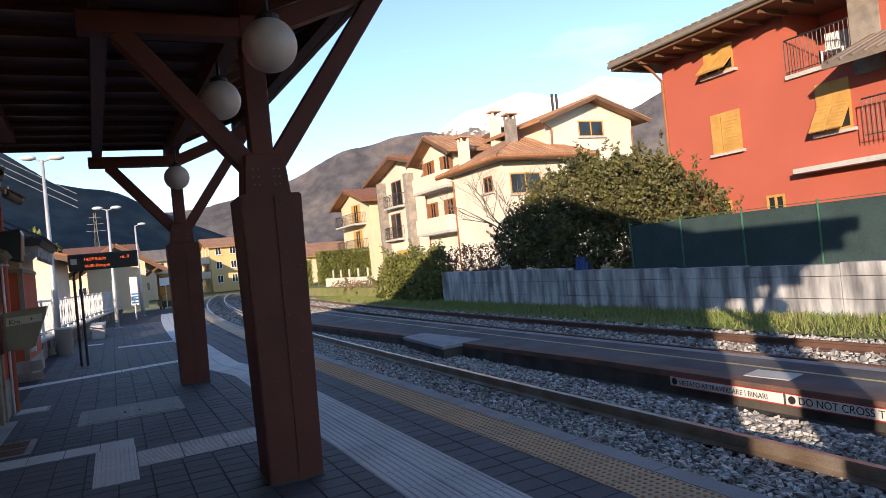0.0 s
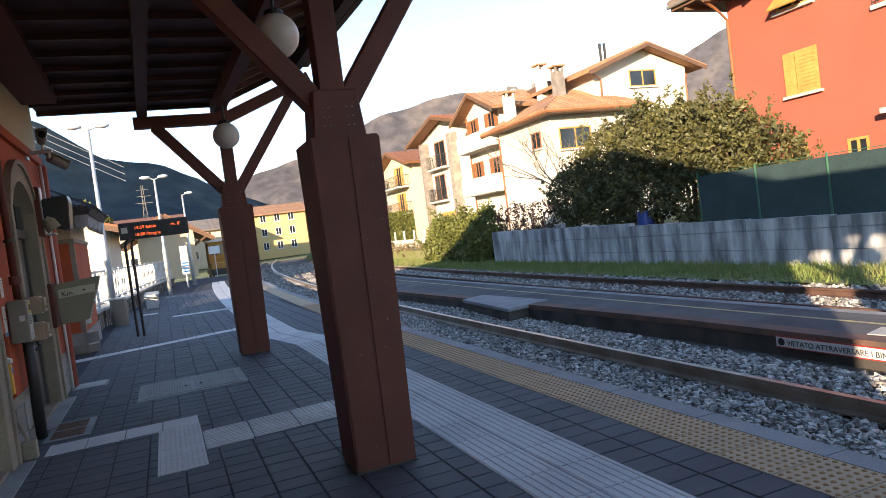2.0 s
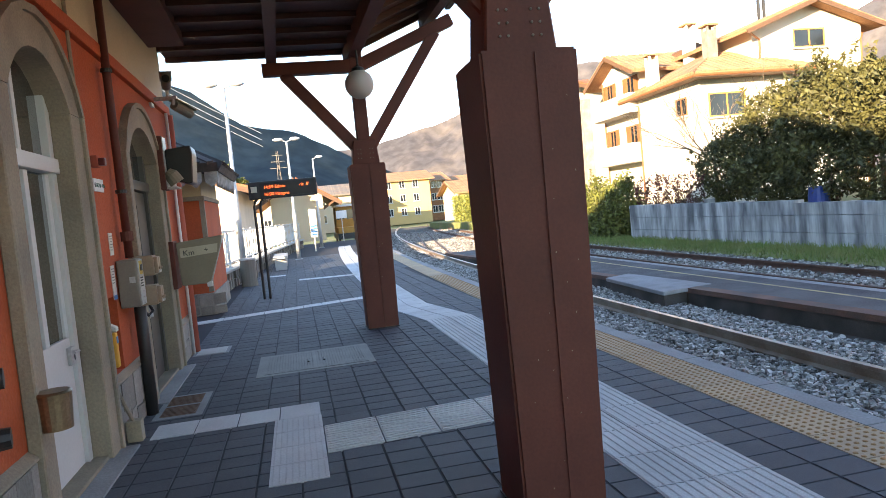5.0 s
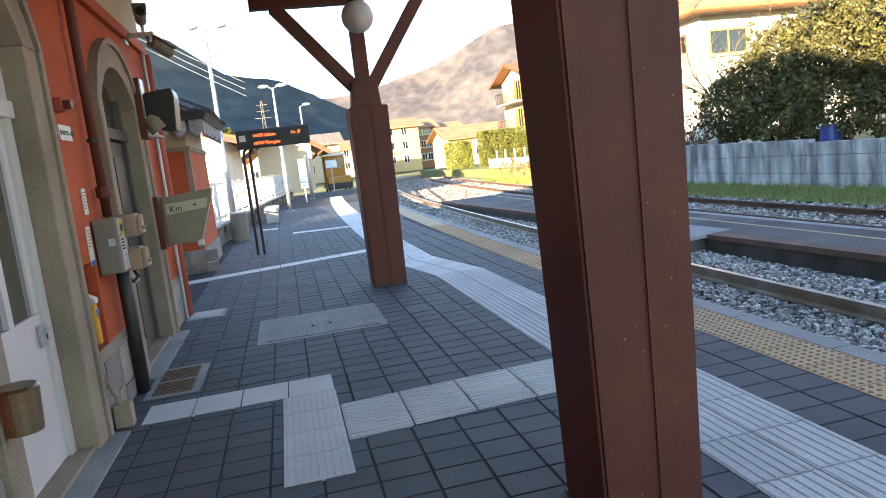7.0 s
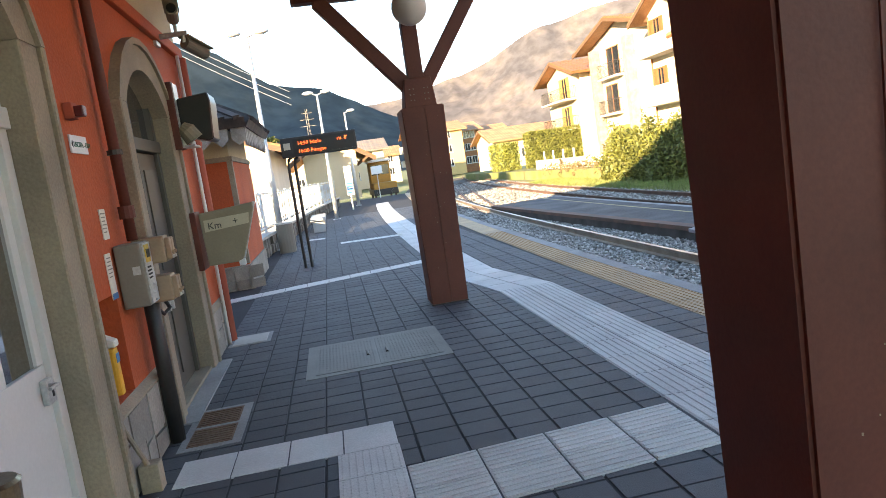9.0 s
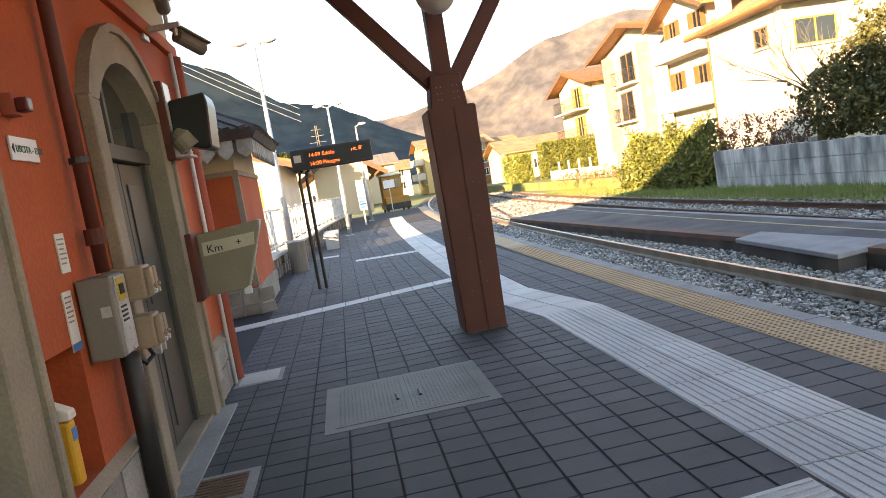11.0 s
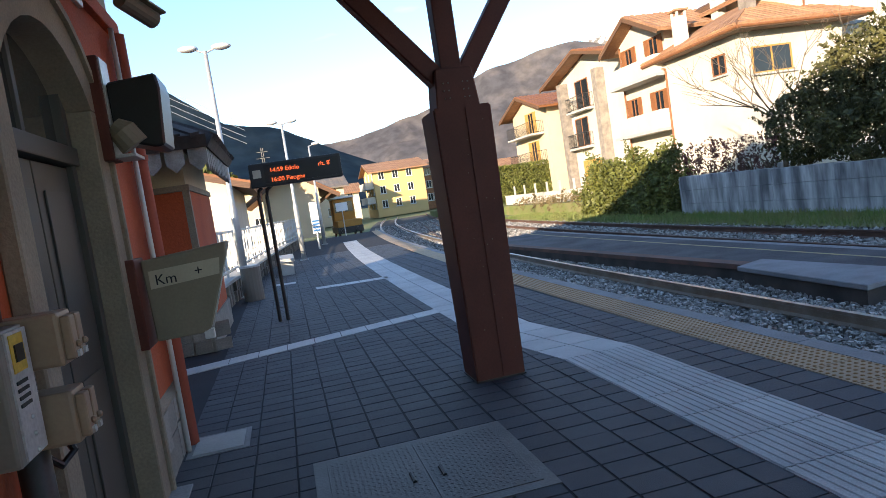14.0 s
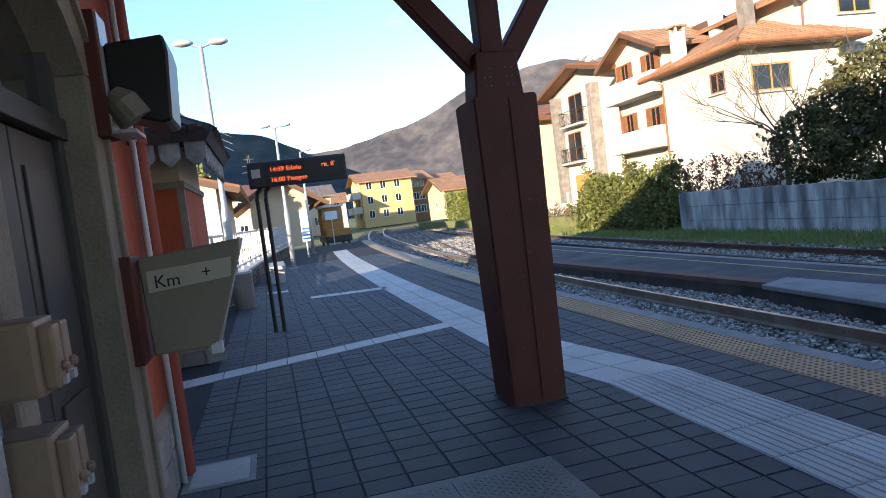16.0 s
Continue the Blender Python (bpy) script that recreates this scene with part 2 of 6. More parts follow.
def mountain_mat(name, c1, c2, c3, snow):
    """Forest, bare slopes and meadows mixed by noise, with snow above a height."""
    m = bpy.data.materials.new(name)
    m.use_nodes = True
    n, l = m.node_tree.nodes, m.node_tree.links
    b = n["Principled BSDF"]
    b.inputs["Roughness"].default_value, b.inputs["Specular IOR Level"].default_value = 1.0, 0.0
    geo = n.new("ShaderNodeNewGeometry")
    a, f = n.new("ShaderNodeTexNoise"), n.new("ShaderNodeTexNoise")
    a.inputs["Scale"].default_value, a.inputs["Detail"].default_value = 0.006, 8
    f.inputs["Scale"].default_value, f.inputs["Detail"].default_value = 0.022, 9
    for t in (a, f):
        l.new(geo.outputs["Position"], t.inputs["Vector"])
    r = n.new("ShaderNodeValToRGB")
    e = r.color_ramp.elements
    e[0].position, e[0].color = 0.40, (*c1, 1)
    e[1].position, e[1].color = 0.62, (*c3, 1)
    x = e.new(0.52)
    x.color = (*c2, 1)
    l.new(a.outputs["Fac"], r.inputs["Fac"])
    mu = n.new("ShaderNodeMixRGB")
    mu.blend_type, mu.inputs["Fac"].default_value = "MULTIPLY", 0.3
    rr = n.new("ShaderNodeMapRange")
    rr.inputs["From Min"].default_value, rr.inputs["From Max"].default_value = 0.38, 0.62
    rr.inputs["To Min"].default_value, rr.inputs["To Max"].default_value = 0.35, 1.25
    l.new(f.outputs["Fac"], rr.inputs["Value"])
    l.new(r.outputs["Color"], mu.inputs["Color1"])
    l.new(rr.outputs["Result"], mu.inputs["Color2"])
    sep = n.new("ShaderNodeSeparateXYZ")
    l.new(geo.outputs["Position"], sep.inputs["Vector"])
    add = n.new("ShaderNodeMath")
    add.operation = "MULTIPLY_ADD"
    add.inputs[1].default_value = 260.0
    l.new(f.outputs["Fac"], add.inputs[0])
    l.new(sep.outputs["Z"], add.inputs[2])
    sn = n.new("ShaderNodeMapRange")
    sn.inputs["From Min"].default_value, sn.inputs["From Max"].default_value = snow + 130, snow + 165
    l.new(add.outputs["Value"], sn.inputs["Value"])
    mx = n.new("ShaderNodeMixRGB")
    mx.inputs["Color2"].default_value = (0.9, 0.9, 0.92, 1)
    l.new(sn.outputs["Result"], mx.inputs["Fac"])
    l.new(mu.outputs["Color"], mx.inputs["Color1"])
    l.new(mx.outputs["Color"], b.inputs["Base Color"])
    return m


# ---- mesh helpers ----
def link(name, bm, material, parent=None, label="", smooth=False):
    me = bpy.data.meshes.new(name)
    bmesh.ops.recalc_face_normals(bm, faces=bm.faces)
    bm.to_mesh(me)
    bm.free()
    me.materials.append(material)
    if smooth:
        for p in me.polygons:
            p.use_smooth = True
    ob = new(name, me)
    if parent:
        ob.parent = parent
    if label:
        ob["label"] = label
    return ob


def part(name, bm, material, parent, label="", smooth=False):
    return link(name, bm, material, parent, label, smooth)


def share(name, me, parent, m):
    ob = new(name, me)
    ob.parent = parent
    ob.matrix_basis = m
    return ob


def thing(name, label, category, group="", kind="", at=None):
    ob = new(name)
    ob.empty_display_size = 0.1
    if at is not None:
        ob.matrix_basis = at
    return tagged(ob, label, category, group, kind)


def box(x0, x1, y0, y1, z0, z1, bevel=0.0, bm=None):
    own = bm is None
    if own:
        bm = bmesh.new()
    v = [bm.verts.new(p) for p in ((x0, y0, z0), (x1, y0, z0), (x1, y1, z0), (x0, y1, z0), (x0, y0, z1), (x1, y0, z1), (x1, y1, z1), (x0, y1, z1))]
    for f in ((0, 3, 2, 1), (4, 5, 6, 7), (0, 1, 5, 4), (1, 2, 6, 5), (2, 3, 7, 6), (3, 0, 4, 7)):
        bm.faces.new([v[i] for i in f])
    if bevel and own:
        bmesh.ops.bevel(bm, geom=bm.edges[:], offset=bevel, segments=2, profile=0.6, affect="EDGES")
    return bm


def prism(pts, a, b, axis="x", bm=None, bevel=0.0):
    """A closed polygon of points drawn in the plane across the axis, carried from a to b."""
    own = bm is None
    if own:
        bm = bmesh.new()
    def at(p, s):
        return {"x": (s, p[0], p[1]), "y": (p[0], s, p[1]), "z": (p[0], p[1], s)}[axis]
    lo, hi = [bm.verts.new(at(p, a)) for p in pts], [bm.verts.new(at(p, b)) for p in pts]
    bm.faces.new(lo)
    bm.faces.new(hi[::-1])
    for i in range(len(pts)):
        j = (i + 1) % len(pts)
        bm.faces.new((lo[i], hi[i], hi[j], lo[j]))
    if bevel and own:
        bmesh.ops.bevel(bm, geom=bm.edges[:], offset=bevel, segments=1, affect="EDGES")
    return bm


def beam(p, q, w, h, bm=None, bevel=0.0, up=(0, 0, 1)):
    """A square bar from p to q."""
    own = bm is None
    if own:
        bm = bmesh.new()
    p, q = Vector(p), Vector(q)
    d = (q - p).normalized()
    s = d.cross(Vector(up))
    s = s.normalized() if s.length > 1e-4 else Vector((1, 0, 0))
    t = s.cross(d)
    rings = [[bm.verts.new(c + s * (w / 2 * i) + t * (h / 2 * j)) for i, j in ((-1, -1), (1, -1), (1, 1), (-1, 1))] for c in (p, q)]
    bm.faces.new(rings[0])
    bm.faces.new(rings[1][::-1])
    for i in range(4):
        j = (i + 1) % 4
        bm.faces.new((rings[0][i], rings[1][i], rings[1][j], rings[0][j]))
    if bevel and own:
        bmesh.ops.bevel(bm, geom=bm.edges[:], offset=bevel, segments=1, affect="EDGES")
    return bm


def tube(points, radii, n=10, bm=None, cap=True):
    """A round bar through the points."""
    bm = bm or bmesh.new()
    pts = [Vector(p) for p in points]
    if not isinstance(radii, (list, tuple)):
        radii = [radii] * len(pts)
    rings = []
    for i, p in enumerate(pts):
        d = (pts[min(i + 1, len(pts) - 1)] - pts[max(i - 1, 0)]).normalized()
        s = d.cross(Vector((0, 0, 1)) if abs(d.z) < 0.95 else Vector((0, 1, 0))).normalized()
        t = s.cross(d)
        rings.append([bm.verts.new(p + (s * math.cos(a) + t * math.sin(a)) * radii[i]) for a in (2 * math.pi * k / n for k in range(n))])
    for a, b in zip(rings, rings[1:]):
        for k in range(n):
            bm.faces.new((a[k], a[(k + 1) % n], b[(k + 1) % n], b[k]))
    if cap:
        bm.faces.new(rings[0])
        bm.faces.new(rings[-1][::-1])
    return bm


def ball(c, r, scale=(1, 1, 1), u=20, v=12):
    bm = bmesh.new()
    bmesh.ops.create_uvsphere(bm, u_segments=u, v_segments=v, radius=r, matrix=Matrix.Translation(c) @ Matrix.Diagonal((*scale, 1)))
    return bm


def writing(name, text, size, m, material, parent, align="LEFT"):
    """Words cut as a thin mesh; m carries the text's xy plane to its place."""
    cu = bpy.data.curves.new(name, "FONT")
    cu.body, cu.size, cu.align_x, cu.extrude = text, size, align, 0.001
    tmp = bpy.data.objects.new(name, cu)
    me = bpy.data.meshes.new_from_object(tmp)
    bpy.data.objects.remove(tmp)
    me.materials.clear()
    me.materials.append(material)
    ob = new(name, me)
    ob.matrix_basis = m
    ob.parent = parent
    return ob


def raw(name, verts, faces, material, parent=None, kind="", label="", category=""):
    me = bpy.data.meshes.new(name)
    me.from_pydata(verts, [], faces)
    me.materials.append(material)
    ob = new(name, me)
    if parent:
        ob.parent = parent
    return tagged(ob, label, category, "", kind)


FACE_S = ((1, 0, 0, 0), (0, 0, -1, 0), (0, 1, 0, 0), (0, 0, 0, 1))  # text upright, read from the -y side


def facing(x, y, z, turn=0):
    """Upright lettering that faces -y, turned about the vertical."""
    return Matrix.Translation((x, y, z)) @ Matrix.Rotation(radians(turn), 4, "Z") @ Matrix.Rotation(radians(90), 4, "X")


def bend(y):
    """How far the line of the tracks has swung aside at y."""
    return 0.0012 * max(0.0, y - 8.0) ** 2


rng = np.random.default_rng(4)


def leaf_cloud(n, centres, radii, size, flat=1.0):
    """Small pointed leaves spread through the shells of several clumps."""
    centres, radii = np.array(centres, float), np.array(radii, float)
    w = np.prod(radii, axis=1) ** (2 / 3)
    which = rng.choice(len(centres), n, p=w / w.sum())
    d = rng.normal(size=(n, 3))
    d /= np.linalg.norm(d, axis=1)[:, None]
    rad = 0.62 + 0.42 * rng.random(n) ** 0.6
    c = centres[which] + d * rad[:, None] * radii[which]
    # a third of the leaves sit on thin shoots that stand out of the crown
    ns = max(8, n // 90)
    shoot = rng.integers(0, n, ns)
    on = rng.integers(0, ns, n // 3)
    reach = rng.random(n // 3)
    up = d[shoot] + np.array((0, 0, 0.6)) + rng.normal(0, 0.25, (ns, 3))
    far = (0.25 + 0.9 * rng.random(ns)) * radii.mean() * 0.5
    c[:n // 3] = c[shoot][on] + up[on] * (far[on] * reach)[:, None] + rng.normal(0, size * 0.7, (n // 3, 3))
    a, b = rng.normal(size=(n, 3)), rng.normal(size=(n, 3))
    a = a + d * 0.7
    a /= np.linalg.norm(a, axis=1)[:, None]
    b -= (a * b).sum(1)[:, None] * a
    b /= np.linalg.norm(b, axis=1)[:, None]
    s = size * (0.6 + 0.8 * rng.random(n))[:, None]
    v = np.stack([c - a * s, c + b * s * 0.45, c + a * s, c - b * s * 0.45], 1).reshape(-1, 3)
    f = np.arange(4 * n).reshape(-1, 4)
    return v.tolist(), f.tolist()


# ---- ground, platform, tracks ----
WALL_X = -0.484
EDGE = 4.28


def sheet(name, x_left, x_right, ys, z, material, label="", category="ground", kind="structure", thick=0.0):
    """A strip of surface between two lines that follow the bend."""
    bm = bmesh.new()
    rows = [[bm.verts.new((f(y), y, z)) for f in (x_left, x_right)] for y in ys]
    for a, b in zip(rows, rows[1:]):
        bm.faces.new((a[0], a[1], b[1], b[0]))
    if thick:
        low = [[bm.verts.new((v.co.x, v.co.y, z - thick)) for v in r] for r in rows]
        for i in range(len(rows) - 1):
            for k in (0, 1):
                bm.faces.new((rows[i][k], rows[i + 1][k], low[i + 1][k], low[i][k]))
        for r, lo in ((rows[0], low[0]), (rows[-1], low[-1])):
            bm.faces.new((r[0], r[1], lo[1], lo[0]))
    return tagged(link(name, bm, material), label, category, "", kind)


YS = [-12 + 2 * i for i in range(9)] + [8 + 2 * i for i in range(1, 42)]
ground = link("ground", box(-3000, 3000, -3000, 3000, -0.9, -0.62), GRASS)
tagged(ground, "winter grass and earth of the valley floor", "ground", "", "structure")
bed = sheet("track_bed", lambda y: EDGE - 0.6 + bend(y), lambda y: 12.6 + bend(y), YS, -0.56, EARTH, "dark earth under the railway ballast", "track bed")
P_YS = [y for y in YS if y <= 48]
floor = sheet("floor", lambda y: -14.0, lambda y: EDGE - 0.16 + bend(y), P_YS, -0.006, JOINT, "dark paved station platform", "platform", thick=0.6)

# kerb stones along the platform's edge
kerb = thing("kerb", "pale concrete platform kerb stones in a row", "kerb", kind="structure")
for i in range(56):
    y = -8 + i * 1.0
    a, b = EDGE + bend(y), EDGE + bend(y + 1)
    bm = bmesh.new()
    prism([(a - 0.16, y + 0.006), (a, y + 0.006), (b, y + 0.994), (b - 0.16, y + 0.994)], -0.55, 0.002, "z", bm)
    part("kerb_stone", bm, KERB, kerb)

# rails
RAIL_PROFILE = ((-0.07, 0.0), (0.07, 0.0), (0.07, 0.015), (0.012, 0.035), (0.012, 0.11), (0.036, 0.12), (0.036, 0.155), (-0.036, 0.155), (-0.036, 0.12), (-0.012, 0.11), (-0.012, 0.035), (-0.07, 0.015))


def rail(name, x, z, material, label, y0=-12.0, y1=92.0, extra=lambda y: 0.0):
    bm = bmesh.new()
    rings = []
    n = int((y1 - y0) / 1.5)
    for i in range(n + 1):
        y = y0 + (y1 - y0) * i / n
        rings.append([bm.verts.new((x + bend(y) + extra(y) + px, y, z + pz)) for px, pz in RAIL_PROFILE])
    for a, b in zip(rings, rings[1:]):
        for k in range(12):
            bm.faces.new((a[k], a[(k + 1) % 12], b[(k + 1) % 12], b[k]))
    return tagged(link(name, bm, material), label, "rail", "rails", "structure")


rail("rail", 4.66, -0.655 + 0.155, RAIL, "worn steel rail bolted down in pale ballast")
rail("rail", 6.10, -0.655 + 0.155, RAIL, "worn steel rail bolted down in pale ballast")
rail("rail", 9.75, -0.53, RUST, "dark rusty rail of the second track")
rail("rail", 11.18, -0.53, RUST, "dark rusty rail of the second track")
# a turnout that joins the two tracks past the island
rail("rail", 8.5, -0.60, RUST, "rusty rail of the crossover", 30, 70, lambda y: 2.2 * math.sin((y - 30) / 40 * 1.57) - 2.6)
rail("rail", 9.3, -0.60, RUST, "rusty rail of the crossover", 30, 70, lambda y: 2.2 * math.sin((y - 30) / 40 * 1.57) - 2.6)
sleepers = thing("sleeper_row", "dark sleepers under the rails", "sleepers", kind="structure")
sl_me = None
for cx in (5.38, 10.46):
    for i in range(48):
        y = 0 + i * 0.62
        if sl_me is None:
            o = part("sleeper", box(-1.25, 1.25, -0.12, 0.12, -0.62, -0.53, 0.012), SLEEPER, sleepers)
            sl_me = o.data
            o.matrix_basis = pose(cx + bend(y), y, 0)
        else:
            share("sleeper", sl_me, sleepers, pose(cx + bend(y), y, 0))


def stones(name, n, xs, ys, z0, spread, size, label):
    """Loose broken stones, each a crooked eight-cornered block."""
    x = rng.uniform(xs[0], xs[1], n)
    y = ys[0] + (ys[1] - ys[0]) * rng.random(n) ** 1.5
    x = x + 0.0012 * np.maximum(0, y - 8) ** 2
    z = z0 + rng.random(n) * spread
    s = size * (0.55 + rng.random(n))
    cube = np.array([(i, j, k) for i in (-1, 1) for j in (-1, 1) for k in (-1, 1)], float) * 0.5
    v = cube[None] * (0.6 + 0.8 * rng.random((n, 8, 3))) * s[:, None, None]
    ang = rng.random(n) * 6.28
    ca, sa = np.cos(ang), np.sin(ang)
    tl = rng.normal(0, 0.45, n)
    ct, st = np.cos(tl), np.sin(tl)
    vx, vy, vz = v[..., 0], v[..., 1], v[..., 2] * 0.75
    vy, vz = vy * ct[:, None] - vz * st[:, None], vy * st[:, None] + vz * ct[:, None]
    vx, vy = vx * ca[:, None] - vy * sa[:, None], vx * sa[:, None] + vy * ca[:, None]
    v = np.stack([vx + x[:, None], vy + y[:, None], vz + z[:, None]], -1).reshape(-1, 3)
    q = np.array([(0, 1, 3, 2), (4, 6, 7, 5), (0, 4, 5, 1), (2, 3, 7, 6), (0, 2, 6, 4), (1, 5, 7, 3)])
    f = (np.arange(n)[:, None, None] * 8 + q[None]).reshape(-1, 4)
    return raw(name, v.tolist(), f.tolist(), STONE, None, "stuff", label, "ballast")


stones("ballast", 52000, (4.75, 7.3), (1.0, 26.0), -0.56, 0.06, 0.034, "loose pale grey railway ballast stones")
stones("ballast", 20000, (4.2, 12.0), (26.0, 66.0), -0.56, 0.06, 0.07, "loose pale grey railway ballast stones")
stones("ballast", 20000, (9.3, 12.3), (1.0, 40.0), -0.56, 0.05, 0.045, "loose ballast stones of the second track")

# island platform between the tracks
ISL_YS = [-12, -4, 0, 4, 8, 12, 15, 18, 22, 25, 28]


def isl_l(y):
    return 7.62 - max(0, y - 8) * 0.05


island = sheet("island_platform", isl_l, lambda y: 9.02 + bend(y) * 0.3, ISL_YS, -0.25, ASPHALT, "low cracked asphalt island platform", "platform", thick=0.33)
bm = bmesh.new()
for a, b in zip(ISL_YS, ISL_YS[1:]):
    prism([(isl_l(a) - 0.03, a), (isl_l(a) + 0.22, a), (isl_l(b) + 0.22, b), (isl_l(b) - 0.03, b)], -0.33, -0.246, "z", bm)
tagged(link("island_edging", bm, BRICKY), "rusty brown edging of the island platform", "kerb", "", "structure")
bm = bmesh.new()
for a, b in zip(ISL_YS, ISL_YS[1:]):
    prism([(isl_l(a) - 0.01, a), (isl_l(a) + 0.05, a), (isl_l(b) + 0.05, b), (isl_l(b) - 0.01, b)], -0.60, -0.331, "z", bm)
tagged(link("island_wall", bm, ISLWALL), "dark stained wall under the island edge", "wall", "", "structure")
sheet("yellow_line", lambda y: 8.36 + bend(y) * 0.3, lambda y: 8.43 + bend(y) * 0.3, ISL_YS, -0.245, YPAINT, "worn yellow safety line on the island", "road marking")
sheet("island_far_edge", lambda y: 8.85 + bend(y) * 0.3, lambda y: 9.03 + bend(y) * 0.3, ISL_YS, -0.244, KERB, "pale edge of the island platform", "kerb")
slab = thing("crossing_slab", "pale concrete slab step on the island edge", "slab")
part("slab_top", prism([(6.86, 12.1), (7.9, 12.3), (7.72, 15.0), (7.08, 14.75)], -0.31, -0.238, "z", bevel=0.01), SLABC, slab)
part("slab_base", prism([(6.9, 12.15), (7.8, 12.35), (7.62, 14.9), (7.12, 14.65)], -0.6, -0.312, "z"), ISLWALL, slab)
patch = tagged(link("manhole_cover", prism([(7.9, 4.9), (8.28, 5.0), (8.22, 5.6), (7.85, 5.5)], -0.25, -0.238, "z", bevel=0.003), CONCB), "square pale concrete cover on the island", "manhole cover")

# warning lettering on the island wall
for k, (ya, yb, txt) in enumerate(((6.47, 4.74, "VIETATO ATTRAVERSARE I BINARI"), (4.70, 3.0, "DO NOT CROSS THE TRACKS"))):
    w = thing("warning_plate", "white plate with red rim and black warning words", "sign", "track warning plates")
    part("plate", box(isl_l(5) - 0.052, isl_l(5) - 0.036, yb, ya, -0.44, -0.31, 0.003), PAINTW, w)
    for z in (-0.445, -0.315):
        part("rim", box(isl_l(5) - 0.056, isl_l(5) - 0.04, yb, ya, z, z + 0.012), REDP, w)
    m = Matrix.Translation((isl_l(5) - 0.058, ya - 0.16, -0.41)) @ Matrix.Rotation(radians(-90), 4, "Z") @ Matrix.Rotation(radians(90), 4, "X")
    t = writing("words", txt, 0.09 if k == 0 else 0.115, m, INK, w)
    part("pictogram", tube([(isl_l(5) - 0.06, ya - 0.08, -0.375), (isl_l(5) - 0.05, ya - 0.08, -0.375)], 0.045, 14), INK, w)

# grass verge
sheet("verge", lambda y: 12.3 + bend(y) * 0.6, lambda y: 14.6 + max(0, y - 28) * 0.06, [-12, 0, 8, 16, 24, 28, 34, 42, 52, 66, 90], -0.5, GRASS, "rough green grass verge beside the track", "grass", "structure")
n = 30000
gx, gy = rng.uniform(12.2, 14.5, n), rng.uniform(2, 46, n)
gx = gx + np.where(gy > 28, (gy - 28) * 0.06, 0)
keep = rng.random(n) < np.clip((gx - 12.0) / 1.2, 0.15, 1)
gx, gy = gx[keep], gy[keep]
n = len(gx)
gh, ga, gw = rng.uniform(0.06, 0.22, n), rng.random(n) * 6.28, 0.006 + 0.012 * rng.random(n)
gl = rng.normal(0, 0.06, (n, 2))
gv = np.stack([np.stack([gx - gw * np.cos(ga), gy - gw * np.sin(ga), np.full(n, -0.5)], -1), np.stack([gx + gw * np.cos(ga), gy + gw * np.sin(ga), np.full(n, -0.5)], -1), np.stack([gx + gl[:, 0], gy + gl[:, 1], -0.5 + gh], -1)], 1).reshape(-1, 3)
raw("grass", gv.tolist(), np.arange(3 * n).reshape(-1, 3).tolist(), BLADE, None, "stuff", "tufts of rough green verge grass", "grass")

# ---- the station building ----
DOORS = ((6.20, 0.54, 0.77, 2.40), (9.04, 0.66, 0.88, 2.30))
BY0 = -2.7


def arch(c, half, spring, rise, n=10):
    """Points over a flat arch from one springing to the other."""
    r = (half * half + rise * rise) / (2 * rise)
    top = math.asin(half / r)
    return [(c + r * math.sin(a), spring + rise - r + r * math.cos(a)) for a in (-top + 2 * top * i / n for i in range(n + 1))]


NICHE = (7.10, 7.50, 0.49, 1.08)


def wall_panel(bm, x0, x1, y0, y1, z0, z1, doors):
    """A wall with arched doorways cut right through and one shallow niche."""
    y = y0
    na, nb, nz0, nz1 = NICHE
    for c, half, _, spring in doors:
        if y < na < c - half:
            box(x0, x1, y, na, z0, z1, 0, bm)
            box(x0, x1, nb, c - half, z0, z1, 0, bm)
            box(x0, x1, na, nb, z0, nz0, 0, bm)
            box(x0, x1, na, nb, nz1, z1, 0, bm)
            box(x0, x1 - 0.16, na, nb, nz0, nz1, 0, bm)
        else:
            prism([(y, z0), (c - half, z0), (c - half, z1), (y, z1)], x0, x1, "x", bm)
        pts = arch(c, half, spring, 0.33)
        for a, b in zip(pts, pts[1:]):
            prism([a, b, (b[0], z1), (a[0], z1)], x0, x1, "x", bm)
        y = c + half
    prism([(y, z0), (y1, z0), (y1, z1), (y, z1)], x0, x1, "x", bm)


bm = bmesh.new()
wall_panel(bm, WALL_X - 0.4, WALL_X, BY0, 10.95, 0.0, 3.02, DOORS)
bmesh.ops.remove_doubles(bm, verts=bm.verts, dist=0.0005)
facade = tagged(link("wall_facade", bm, RED), "rust-red plastered station wall with arched doorways", "wall", "", "structure")
link_w = tagged(link("wall_upper", box(WALL_X - 0.4, WALL_X - 0.004, BY0, 10.95, 3.02, 5.4), CREAM), "cream plastered upper wall of the station", "wall", "", "structure")
bm = box(WALL_X - 0.02, WALL_X + 0.05, BY0, 10.99, 3.02, 3.13, 0.012)
tagged(link("trim_string_course", bm, RED), "red moulded string course along the station wall", "trim", "", "structure")
tagged(link("wall_end", box(-10, WALL_X - 0.4, 10.55, 10.95, 0.0, 5.4), RED), "rust-red end wall of the station", "wall", "", "structure")
tagged(link("wall_start", box(-10, WALL_X - 0.4, BY0, BY0 + 0.4, 0.0, 5.4), RED), "rust-red end wall of the station", "wall", "", "structure")
tagged(link("wall_back", box(-10.4, -10, BY0, 10.95, 0.0, 5.4), RED), "rust-red back wall of the station", "wall", "", "structure")
